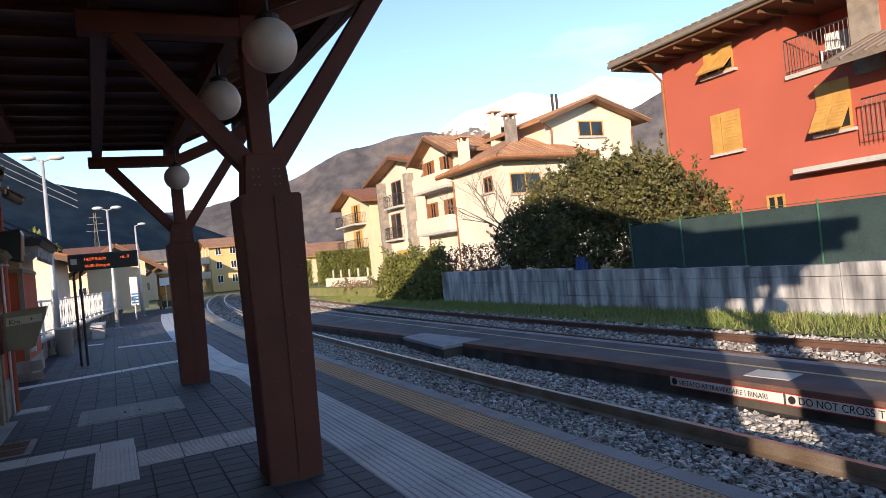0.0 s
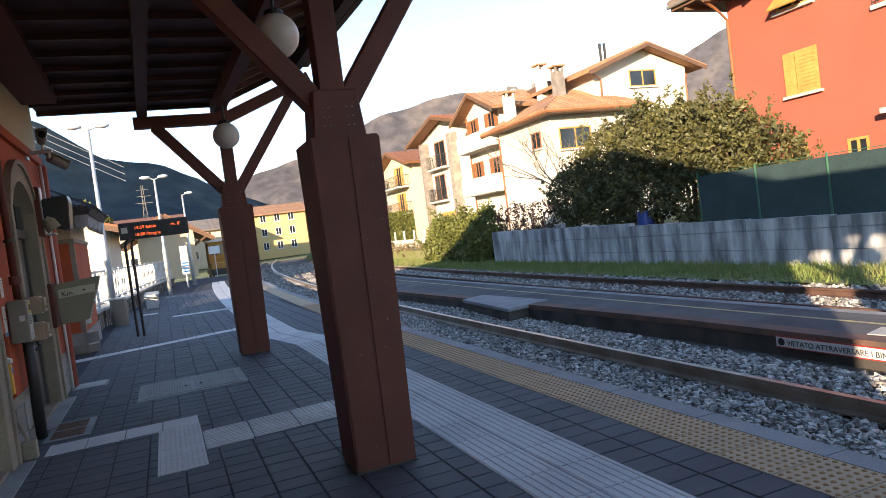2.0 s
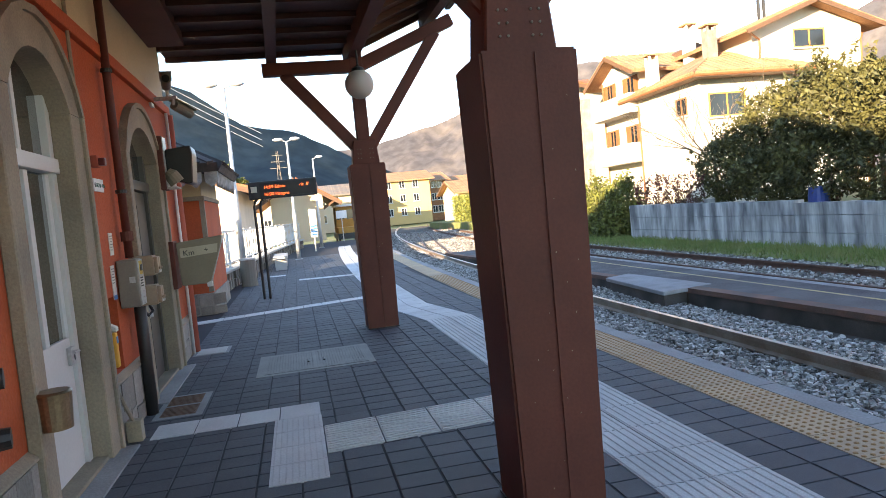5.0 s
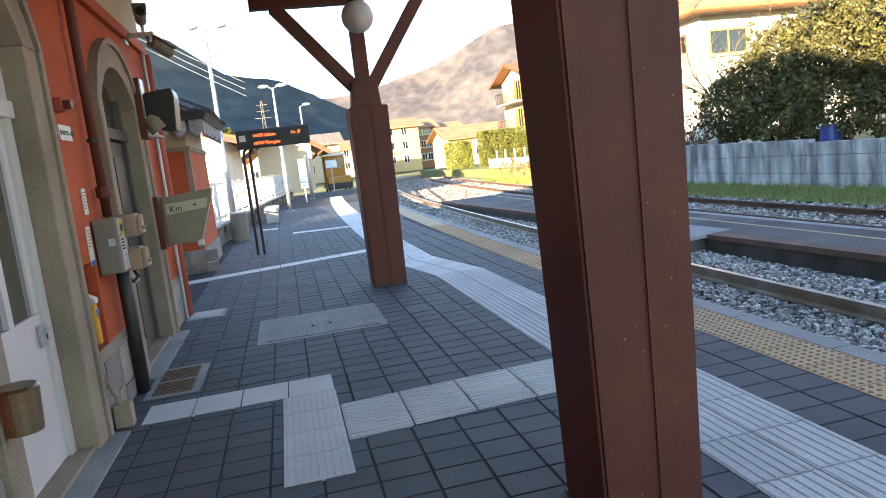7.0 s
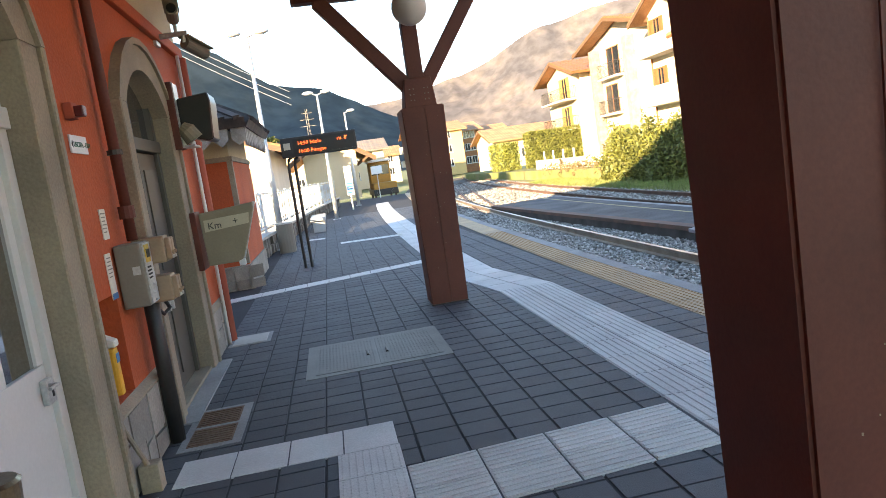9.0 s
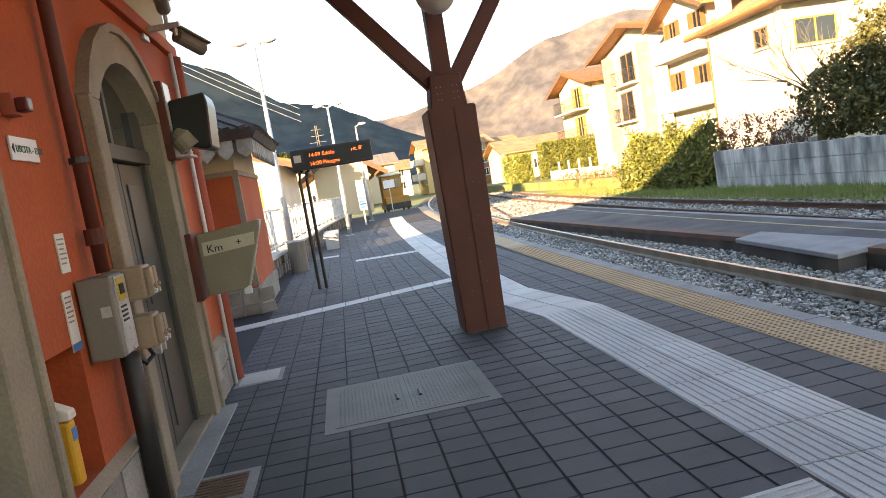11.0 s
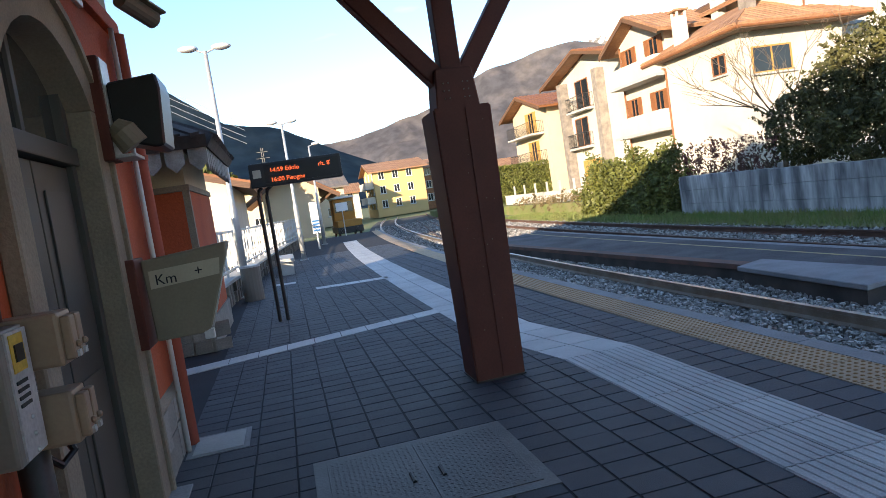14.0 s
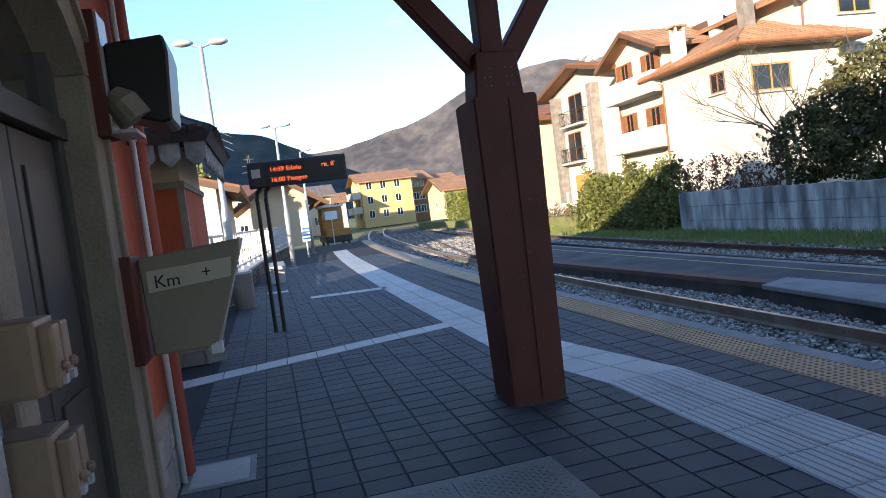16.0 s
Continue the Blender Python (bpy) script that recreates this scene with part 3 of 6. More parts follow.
tagged(link("wall_inner", box(-3.2, -3.0, BY0 + 0.4, 10.55, 0.0, 3.3), CREAM), "cream inner wall of the waiting room", "wall", "", "structure")
tagged(link("ceiling", box(-10, WALL_X - 0.4, BY0 + 0.4, 10.55, 3.3, 3.5), CREAM), "cream waiting room ceiling", "ceiling", "", "structure")
bm = bmesh.new()
eaves = [bm.verts.new(p) for p in ((-10.6, BY0 - 0.3, 5.4), (0.1, BY0 - 0.3, 5.4), (0.1, 11.3, 5.4), (-10.6, 11.3, 5.4))]
ridge_a, ridge_b = bm.verts.new((-5.0, -1.0, 8.95)), bm.verts.new((-5.0, 5.9, 8.95))
bm.faces.new(eaves)
bm.faces.new((eaves[0], eaves[1], ridge_a))
bm.faces.new((eaves[1], eaves[2], ridge_b, ridge_a))
bm.faces.new((eaves[2], eaves[3], ridge_b))
bm.faces.new((eaves[3], eaves[0], ridge_a, ridge_b))
tagged(link("roof", bm, GTILE), "grey tiled hipped station roof", "roof", "", "structure")

# stone plinth blocks between the doorways
plinth = thing("plinth", "low plinth of split grey stones along the wall", "plinth", kind="structure")
y = BY0
segs = []
for c, half, outer, _ in DOORS:
    segs.append((y, c - outer))
    y = c + outer
segs.append((y, 10.98))
for a, b in segs:
    part("plinth_core", box(WALL_X - 0.05, WALL_X + 0.025, a, b, 0.0, 0.44), MORTAR, plinth)
    yy = a
    while yy < b - 0.05:
        w = min(random.uniform(0.16, 0.30), b - yy)
        cut = random.uniform(0.14, 0.28)
        for z0, z1 in ((0.01, cut), (cut + 0.012, 0.43)):
            j = [random.uniform(-0.02, 0.02) for _ in range(4)]
            part("plinth_stone", prism([(yy + 0.006, z0), (yy + w - 0.006 + j[0] * 0.3, z0), (yy + w - 0.006 + j[1] * 0.3, z1 + (j[2] if z1 < 0.4 else 0)), (yy + 0.006, z1)], WALL_X, WALL_X + 0.042 + j[3] * 0.3, "x"), PLINTH, plinth)
        yy += w
    part("plinth_cap", prism([(WALL_X, 0.44), (WALL_X + 0.05, 0.44), (WALL_X + 0.05, 0.455), (WALL_X, 0.49)], a, b, "y"), TRIM, plinth)

for k, (c, half, outer, spring) in enumerate(DOORS):
    # moulded stone surround
    sur = thing("door_surround", "grey moulded stone surround of an arched doorway", "door surround", "door surrounds", "structure")
    for lo, hi, d, nm in ((half - 0.02, outer - 0.05, 0.05, "jamb"), (outer - 0.05, outer, 0.075, "outer_moulding")):
        for s in (-1, 1):
            part(nm, prism([(c + s * lo, 0.0), (c + s * hi, 0.0), (c + s * hi, spring), (c + s * lo, spring)], WALL_X - (0.19 if nm == "jamb" else 0.0), WALL_X + d, "x", bevel=0.008), TRIM, sur)
        e = lo - half
        f = hi - half
        pi, po = arch(c, lo, spring, 0.33 + e), arch(c, hi, spring, 0.33 + f)
        bm = bmesh.new()
        for i in range(10):
            prism([pi[i], pi[i + 1], po[i + 1], po[i]], WALL_X - (0.19 if nm == "jamb" else 0.0), WALL_X + d, "x", bm)
        bmesh.ops.remove_doubles(bm, verts=bm.verts, dist=0.0005)
        part("arch_" + nm, bm, TRIM, sur)
    # door with glazed upper part
    dm = DOORW if k == 0 else DOORG
    dx = WALL_X - 0.11
    door = thing("door_%d" % (k + 1), "grey-white half-glazed station door, closed" if k == 0 else "dull grey-green station door with a glazed top, closed", "door", kind="structure")
    for s in (-1, 1):
        part("frame_post", box(dx - 0.05, dx + 0.03, c + s * (half - 0.065) - 0.04, c + s * (half - 0.065) + 0.04, 0.0, spring + 0.2, 0.005), dm, door)
    part("transom", box(dx - 0.05, dx + 0.05, c - half, c + half, 2.0, 2.1, 0.008), dm, door)
    if k == 0:
        a, b = c - half + 0.1, c + half - 0.1
        leaf = part("leaf", box(dx - 0.04, dx, a, b, 0.02, 0.90, 0.006), dm, door)
        for q in (a + 0.035, c, b - 0.035):
            part("stile", box(dx - 0.04, dx + (0.012 if q == c else 0.0), q - 0.035, q + 0.035, 0.904, 1.996, 0.004), dm, leaf)
        for p0, p1 in ((a + 0.07, c - 0.035), (c + 0.035, b - 0.07)):
            part("pane", box(dx - 0.024, dx - 0.016, p0, p1, 0.904, 1.996), GLASS, leaf)
        lock = part("lock", box(dx + 0.001, dx + 0.03, b - 0.10, b - 0.01, 0.72, 0.84, 0.006), STEEL, leaf)
        part("keyhole", box(dx + 0.03, dx + 0.034, b - 0.05, b - 0.035, 0.75, 0.79), INK, lock)
        part("handle", tube([(dx + 0.03, b - 0.07, 0.81), (dx + 0.07, b - 0.07, 0.81), (dx + 0.07, b - 0.16, 0.81)], 0.009, 8), STEEL, leaf)
    else:
        for s in (-1, 1):
            a, b = sorted((c + s * 0.008, c + s * (half - 0.107)))
            leaf = part("leaf", box(dx - 0.04, dx, a, b, 0.02, 1.99, 0.006), dm, door)
            for z0, z1 in ((0.15, 0.9), (1.02, 1.85)):
                part("raised_panel", box(dx, dx + 0.012, a + 0.09, b - 0.09, z0, z1, 0.004), dm, leaf)
            part("handle", box(dx + 0.001, dx + 0.05, c + s * 0.06 - 0.015, c + s * 0.06 + 0.015, 0.70, 0.79, 0.006), STEEL, leaf)
    pts = [(c - half, 2.1), (c + half, 2.1)] + arch(c, half, spring, 0.33)[::-1]
    part("fanlight_pane", prism(pts, dx - 0.03, dx - 0.02, "x"), GLASS, door)
    part("fanlight_bar", box(dx - 0.04, dx, c - 0.025, c + 0.025, 2.1, spring + 0.32, 0.004), dm, door)
    part("door_sill", box(WALL_X - 0.35, WALL_X + 0.02, c - half, c + half, 0.0, 0.035, 0.006), TRIM, door)
    st = tagged(link("door_step", box(WALL_X + 0.02, WALL_X + 0.17, c - outer, c + outer, -0.004, 0.012, 0.004), KERB), "pale stone strip before a doorway", "step", "", "structure")

# ---- canopy ----
POSTS = ((2.08, 4.83), (1.985, 10.96), (2.2, -1.3))


def canopy_post(x, y):
    p = thing("canopy_post", "dark red-brown boxed steel post carrying forked struts", "post", "canopy posts", at=pose(x, y, 0))
    bm = bmesh.new()
    lo = [bm.verts.new((sx * 0.205, sy * 0.205, 0)) for sx, sy in ((-1, -1), (1, -1), (1, 1), (-1, 1))]
    hi = [bm.verts.new((sx * 0.235, sy * 0.235, 2.2)) for sx, sy in ((-1, -1), (1, -1), (1, 1), (-1, 1))]
    bm.faces.new(lo[::-1])
    bm.faces.new(hi)
    for i in range(4):
        bm.faces.new((lo[i], lo[(i + 1) % 4], hi[(i + 1) % 4], hi[i]))
    bmesh.ops.bevel(bm, geom=bm.edges[:], offset=0.012, segments=2, affect="EDGES")
    part("casing", bm, BROWN, p)
    part("base_plate", box(-0.212, 0.212, -0.212, 0.212, -0.005, 0.012, 0.003), IRON, p)
    part("seam", beam((0.02, -0.213, 0.02), (0.024, -0.243, 2.18), 0.006, 0.006), BROWN, p)
    part("collar", prism([(-0.18, 2.2), (0.18, 2.2), (0.15, 2.52), (-0.15, 2.52)], -0.14, 0.14, "y", bevel=0.01), BROWN, p)
    part("mast", box(-0.085, 0.085, -0.085, 0.085, 2.5, 3.74, 0.01), BROWN, p)
    part("strut", beam((-0.08, 0, 2.42), (-0.95, 0, 3.46), 0.15, 0.15, bevel=0.01, up=(0, 1, 0)), BROWN, p)
    part("strut", beam((0.08, 0, 2.42), (1.12, 0, 3.92), 0.15, 0.15, bevel=0.01, up=(0, 1, 0)), BROWN, p)
    part("arm", box(-1.22, -0.05, -0.08, 0.08, 3.44, 3.60, 0.01), BROWN, p)
    part("arm", beam((0.04, 0, 3.52), (1.36, 0, 4.08), 0.16, 0.16, bevel=0.01), BROWN, p)
    for dx, dz in ((-0.1, 2.28), (-0.06, 2.28), (-0.1, 2.34), (-0.06, 2.34), (-0.1, 2.4), (-0.06, 2.4), (0.06, 2.28), (0.1, 2.28), (0.06, 2.34), (0.1, 2.34), (0.06, 2.4), (0.1, 2.4)):
        part("bolt", tube([(dx, -0.138, dz), (dx, -0.15, dz)], 0.006, 6), GREYM, p)
    fl = random.Random(int(y * 10))
    bm = bmesh.new()
    for _ in range(20):
        z = fl.uniform(0.15, 2.1)
        u, s = fl.gauss(0.06, 0.09), fl.uniform(0.0012, 0.0028)
        yy = -(0.205 + 0.03 * z / 2.2)
        if abs(u) < 0.18:
            box(u - s, u + s, yy - 0.0015, yy + 0.002, z - s * 1.5, z + s * 1.5, 0, bm)
    tagged(part("paint_chips", bm, TRIM, p), kind="stuff")
    return p


for x, y in POSTS:
    canopy_post(x, y)

CY0, CY1 = -2.7, 11.45


def cx(y):
    return 1.955 + (10.96 - y) * 0.0204


def roof_slab(name, dx0, z0, dx1, z1, thick, material, wall_side=False, y0=CY0, y1=CY1, label="", cat="roof"):
    bm = bmesh.new()
    r = []
    for y in (y0, y1):
        a = (WALL_X + 0.002 if wall_side else cx(y) + dx0)
        b = cx(y) + dx1
        r.append([bm.verts.new(v) for v in ((a, y, z0), (b, y, z1), (b, y, z1 + thick), (a, y, z0 + thick))])
    bm.faces.new(r[0])
    bm.faces.new(r[1][::-1])
    for i in range(4):
        j = (i + 1) % 4
        bm.faces.new((r[0][i], r[0][j], r[1][j], r[1][i]))
    return tagged(link(name, bm, material), label, cat, "", "structure")


roof_slab("canopy_roof", 0, 3.86, 0.0, 3.86, 0.12, BOARD, True, label="dark brown boarded canopy roof over the platform")
roof_slab("canopy_roof", 0.0, 3.86, 1.5, 4.50, 0.12, BOARD, label="dark brown boarded canopy roof rising to the tracks")
roof_slab("canopy_fascia", 1.46, 4.36, 1.54, 4.36, 0.3, EAVE, label="brown wooden fascia along the canopy edge", cat="trim")
roof_slab("canopy_wall_board", 0, 3.72, -2.05, 3.72, 0.135, BROWN, True, y1=10.3, label="flat dark brown board along the wall under the canopy", cat="trim")
for dx, z, w, h in ((-1.06, 3.60, 0.13, 0.2), (0.0, 3.62, 0.15, 0.22), (1.12, 4.09, 0.13, 0.22)):
    roof_slab("canopy_purlin", dx - w / 2, z, dx + w / 2, z, h, BOARD if dx else BROWN, label="dark brown wooden purlin of the canopy", cat="beam")
raf = thing("canopy_rafters", "dark brown rafters under the canopy boards", "rafters", kind="structure")
for i in range(24):
    y = CY0 + 0.3 + i * 0.6
    part("rafter", box(WALL_X + 0.01, cx(y), y, y + 0.07, 3.795, 3.858), BOARD, raf)
    part("rafter", beam((cx(y), y + 0.035, 3.815), (cx(y) + 1.45, y + 0.035, 4.435), 0.07, 0.075), BOARD, raf)


def globe_lamp(x, y, z):
    g = thing("globe_lamp", "unlit round opal glass globe lamp on a dark bracket", "lamp", "canopy globe lamps", at=pose(x, y, z))
    part("globe", ball((0, 0, 0), 0.185, u=28, v=18), GLOBE, g, smooth=True)
    part("cap", tube([(0, 0, 0.16), (0, 0, 0.2), (0, 0, 0.23)], [0.085, 0.08, 0.03], 14), IRON, g)
    part("stem", tube([(0, 0, 0.2), (0, 0, 0.62)], 0.015, 8), IRON, g)
    return g


for x, y, z in ((2.04, 4.0, 3.14), (2.0, 6.0, 3.26), (1.96, 10.5, 3.19), (2.15, -2.2, 3.16)):
    globe_lamp(x, y, z)


# ---- far side: wall, hedges, houses ----
cw = thing("boundary_wall", "stained grey concrete block boundary wall", "wall", kind="structure")
for i in range(16):
    y0, y1 = 27.9 - i * 2.4, 27.9 - (i + 1) * 2.4
    top = 0.86 - 0.011 * max(0, 27.9 - y0) - (0.06 if 8 > i > 3 else 0)
    for z0, z1 in ((-0.62, -0.12), (-0.11, 0.36), (0.37, top)):
        part("wall_block", box(14.5, 14.85, y1 + 0.008, y0 - 0.008, z0, z1, 0.01), CONC, cw)
part("wall_return", box(14.6, 19, 27.8, 28.1, -0.62, 0.8), CONC, cw)
tagged(link("raised_garden", box(14.85, 60, -14, 27.8, -0.62, 0.45), GRASS), "raised garden behind the boundary wall", "ground", "", "structure")
tagged(link("garden_ground", box(15.2, 60, 28.1, 75, -0.62, 0.1), GRASS), "garden ground among the houses", "ground", "", "structure")

fence = thing("garden_fence", "green wire fence with dark green screening net", "fence")
for i in range(13):
    y = 15.2 - i * 2.0
    part("post", tube([(14.72, y, 0.5), (14.72, y, 2.02)], 0.024, 8), GREENP, fence)
    if i:
        part("screen_net", box(14.735, 14.75, y, y + 2.0, 0.56, 1.93), MESHG, fence)
        part("top_wire", tube([(14.72, y, 1.98), (14.72, y + 2, 1.98)], 0.008, 5), GREENP, fence)


def shrub(name, n, centres, radii, size, material, label, stems=0, cat="shrub"):
    s = thing(name, label, cat)
    v, f = leaf_cloud(n, centres, radii, size)
    raw("crown", v, f, material, s)
    for i in range(stems):
        c, r = centres[i % len(centres)], radii[i % len(radii)]
        x, y = c[0] + random.uniform(-0.4, 0.4) * r[0], c[1] + random.uniform(-0.4, 0.4) * r[1]
        part("stem", tube([(x, y, 0.4), (x + 0.1, y + 0.1, c[2] * 0.6), (x + random.uniform(-.3, .3), y, c[2])], [0.05, 0.035, 0.015], 6), BARK, s)
    return s


shrub("large_shrub", 60000, [(15.9, 13.7, 1.9), (16.0, 15.1, 2.5), (16.1, 16.4, 2.9), (16.1, 17.8, 3.1), (16.1, 19.3, 3.2), (16.1, 20.8, 3.0), (16.0, 22.0, 2.4), (15.9, 23.3, 1.9), (15.5, 18.6, 1.6), (15.5, 16.0, 1.5), (15.5, 20.6, 1.6), (16.0, 18.7, 4.1), (16.1, 16.9, 3.8), (15.7, 14.7, 3.3)],
      [(0.9, 0.9, 1.2), (1.0, 1.0, 1.25), (1.1, 1.2, 1.15), (1.1, 1.2, 1.15), (1.0, 1.1, 1.2), (1.0, 1.0, 1.3), (0.9, 1.0, 1.2), (0.9, 1.1, 1.1), (0.8, 1.6, 1.0), (0.8, 1.6, 1.0), (0.8, 1.6, 0.9), (0.5, 0.7, 0.6), (0.6, 0.6, 0.5), (0.6, 0.6, 0.6)], 0.068, LEAF, "large evergreen shrub with yellow-green leaves", 16)
shrub("ivy_hedge", 26000, [(14.9, 28.7 + 0.85 * i, 0.55 + 0.1 * math.sin(i * 2.1)) for i in range(9)] + [(14.6, 29.2 + 1.2 * i, -0.1) for i in range(6)], [(0.65, 0.8, 1.35)] * 9 + [(0.6, 0.9, 0.6)] * 6, 0.085, HEDGE, "tall yellow-green hedge beside the tracks", 6, "hedge")
shrub("creeper", 3200, [(15.1, 24.0 + 0.75 * i, 1.25) for i in range(6)], [(0.18, 0.5, 0.75)] * 6, 0.05, IVY, "thin dark red creeper on a garden fence", 14, "hedge")


def clipped_hedge(x0, x1, y0, y1, z0, z1, n):
    """A squared-off hedge: a dark core under a skin of small leaves."""
    h = thing("clipped_hedge", "clipped square green garden hedge", "hedge")
    part("core", box(x0 + 0.12, x1 - 0.12, y0 + 0.12, y1 - 0.12, z0, z1 - 0.12), PINE, h)
    p = np.stack([rng.uniform(x0, x1, n), rng.uniform(y0, y1, n), rng.uniform(z0, z1, n)], 1)
    side = rng.choice(3, n, p=(0.2, 0.6, 0.2))
    p[side == 0, 0] = x0
    p[side == 1, 1] = y0
    p[side == 2, 2] = z1
    p += rng.normal(0, 0.06, (n, 3))
    a, b = rng.normal(size=(n, 3)), rng.normal(size=(n, 3))
    a /= np.linalg.norm(a, axis=1)[:, None]
    b /= np.linalg.norm(b, axis=1)[:, None]
    v = np.stack([p - a * 0.11, p + b * 0.06, p + a * 0.11, p - b * 0.06], 1).reshape(-1, 3)
    raw("leaves", v.tolist(), np.arange(4 * n).reshape(-1, 4).tolist(), HEDGE, h)


clipped_hedge(17.4, 22.0, 58.0, 59.3, 0.1, 2.95, 9000)
clipped_hedge(15.9, 17.3, 61.0, 66.0, 0.1, 2.4, 4000)
shrub("dry_bushes", 3500, [(15.6, 37.5 + 1.5 * i, 0.0) for i in range(8)], [(0.5, 0.9, 0.6)] * 8, 0.07, mat("dry_brush", (0.30, 0.22, 0.10), 0.8, bump=0.0, piece=0.3), "dry brown brush along the bank", 0, "shrub")
low = thing("garden_wall", "low pale garden wall with fence posts", "wall", kind="structure")
for i in range(8):
    part("wall_panel", box(16.2, 16.4, 37 + i * 2, 38.98 + i * 2, -0.3, 0.75, 0.01), WHITEW, low)
    part("fence_post", box(16.25, 16.35, 37 + i * 2, 37.1 + i * 2, 0.75, 1.35), CONCB, low)


def bare_tree(x, y, z, h, label, seed):
    r = random.Random(seed)
    t = thing("bare_tree", label, "tree")
    part("trunk", tube([(x, y, z), (x + 0.05, y - 0.05, z + h * 0.2), (x, y, z + h * 0.4)], [0.09, 0.075, 0.05], 8), BARK, t)
    bm = bmesh.new()

    def grow(p, d, ln, rad, depth):
        q = p + d * ln
        tube([p, (p + q) / 2 + Vector((r.uniform(-.06, .06), r.uniform(-.06, .06), 0.02)) * ln, q], [rad, rad * 0.8, rad * 0.6], 5, bm, False)
        if depth:
            for _ in range(3):
                nd = (d + Vector((r.uniform(-.9, .9), r.uniform(-.9, .9), r.uniform(-.2, .6)))).normalized()
                grow(p + d * ln * r.uniform(0.5, 1.0), nd, ln * r.uniform(0.6, 0.85), rad * 0.55, depth - 1)

    for i in range(7):
        a = i * 0.9
        grow(Vector((x, y, z + h * (0.15 + 0.25 * r.random()))), Vector((math.cos(a), math.sin(a), 0.7)).normalized(), h * 0.27, 0.035, 3)
    tagged(part("branchwork", bm, BARK, t), kind="stuff")
    return t


bare_tree(16.6, 25.0, 0.4, 6.4, "leafless garden tree with thin spreading branches", 3)


def add_window(house, face, p, w, h, z, style="plain", frame_m=SHUT):
    """A window on a wall that faces -x ("x") or -y ("y"); p is the place along the wall."""
    side, plane = face
    def bx(a, b, c, d, lo, hi, bevel=0.0):
        return box(a, b, c, d, lo, hi, bevel) if side == "x" else box(c, d, a, b, lo, hi, bevel)
    win = part("window", bx(plane - 0.004, plane + 0.05, p, p + w, z, z + h), DARKG, house)
    t = 0.07
    for a, b, lo, hi in ((p, p + t, z, z + h), (p + w - t, p + w, z, z + h), (p + t, p + w - t, z, z + t), (p + t, p + w - t, z + h - t, z + h), (p + w / 2 - t / 2, p + w / 2 + t / 2, z + t, z + h - t)):
        part("frame", bx(plane - 0.035, plane + 0.02, a, b, lo, hi), frame_m, win)
    part("sill", bx(plane - 0.14, plane + 0.02, p - 0.12, p + w + 0.12, z - 0.09, z - 0.002, 0.01), CONCB, win)
    if style == "awning":
        for k in range(2):
            a = p + k * w / 2 + 0.02
            bm = bmesh.new()
            m0 = (plane - 0.04, z + h * 0.55)
            m1 = (plane - 0.5, z + 0.05)
            prism([(m0[0], m0[1]), (m1[0], m1[1]), (m1[0] + 0.03, m1[1] - 0.03), (m0[0] + 0.04, m0[1] - 0.03)], a, a + w / 2 - 0.04, "y", bm)
            for q in range(6):
                f = 0.12 + q * 0.14
                c = (m0[0] + (m1[0] - m0[0]) * f - 0.015, m0[1] + (m1[1] - m0[1]) * f + 0.01)
                part("slat", box(c[0] - 0.01, c[0] + 0.012, a + 0.05, a + w / 2 - 0.09, c[1] - 0.03, c[1] + 0.015), frame_m, win)
            part("shutter", bm, frame_m, win)
            part("shutter_panel", bx(plane - 0.05, plane - 0.005, a, a + w / 2 - 0.04, z + h * 0.55, z + h), frame_m, win)
    elif style == "open":
        for k, (a, b) in enumerate(((p - w * 0.06, p + w * 0.62), (p + w * 0.66, p + w * 1.02))):
            bm = bx(plane - 0.09, plane - 0.05, a, b, z, z + h)
            for q in range(10):
                zz = z + 0.1 + q * (h - 0.2) / 10
                if side == "x":
                    part("slat", box(plane - 0.1, plane - 0.088, a + 0.06, b - 0.06, zz, zz + 0.05), frame_m, win)
            part("shutter", bm, frame_m, win)
    elif style == "shutters":
        for a in (p - w * 0.5, p + w):
            part("shutter", bx(plane - 0.06, plane - 0.01, a, a + w * 0.48, z, z + h, 0.008), frame_m, win)
    return win


def railing(parent, pts, z, h, material, step=0.12):
    """Rails and upright bars, each a part of its own."""
    for (x0, y0), (x1, y1) in zip(pts, pts[1:]):
        ln = math.hypot(x1 - x0, y1 - y0)
        part("top_rail", tube([(x0, y0, z + h), (x1, y1, z + h)], 0.022, 6), material, parent)
        part("bottom_rail", tube([(x0, y0, z + 0.08), (x1, y1, z + 0.08)], 0.014, 5), material, parent)
        k = max(1, int(ln / step))
        bar = None
        for i in range(k + 1):
            f = i / k
            m = Matrix.Translation((x0 + (x1 - x0) * f, y0 + (y1 - y0) * f, z))
            if bar is None:
                bar = part("baluster", tube([(0, 0, 0), (0, 0, h)], 0.011, 5), material, parent)
                bar.matrix_basis = m
            else:
                share("baluster", bar.data, parent, m)


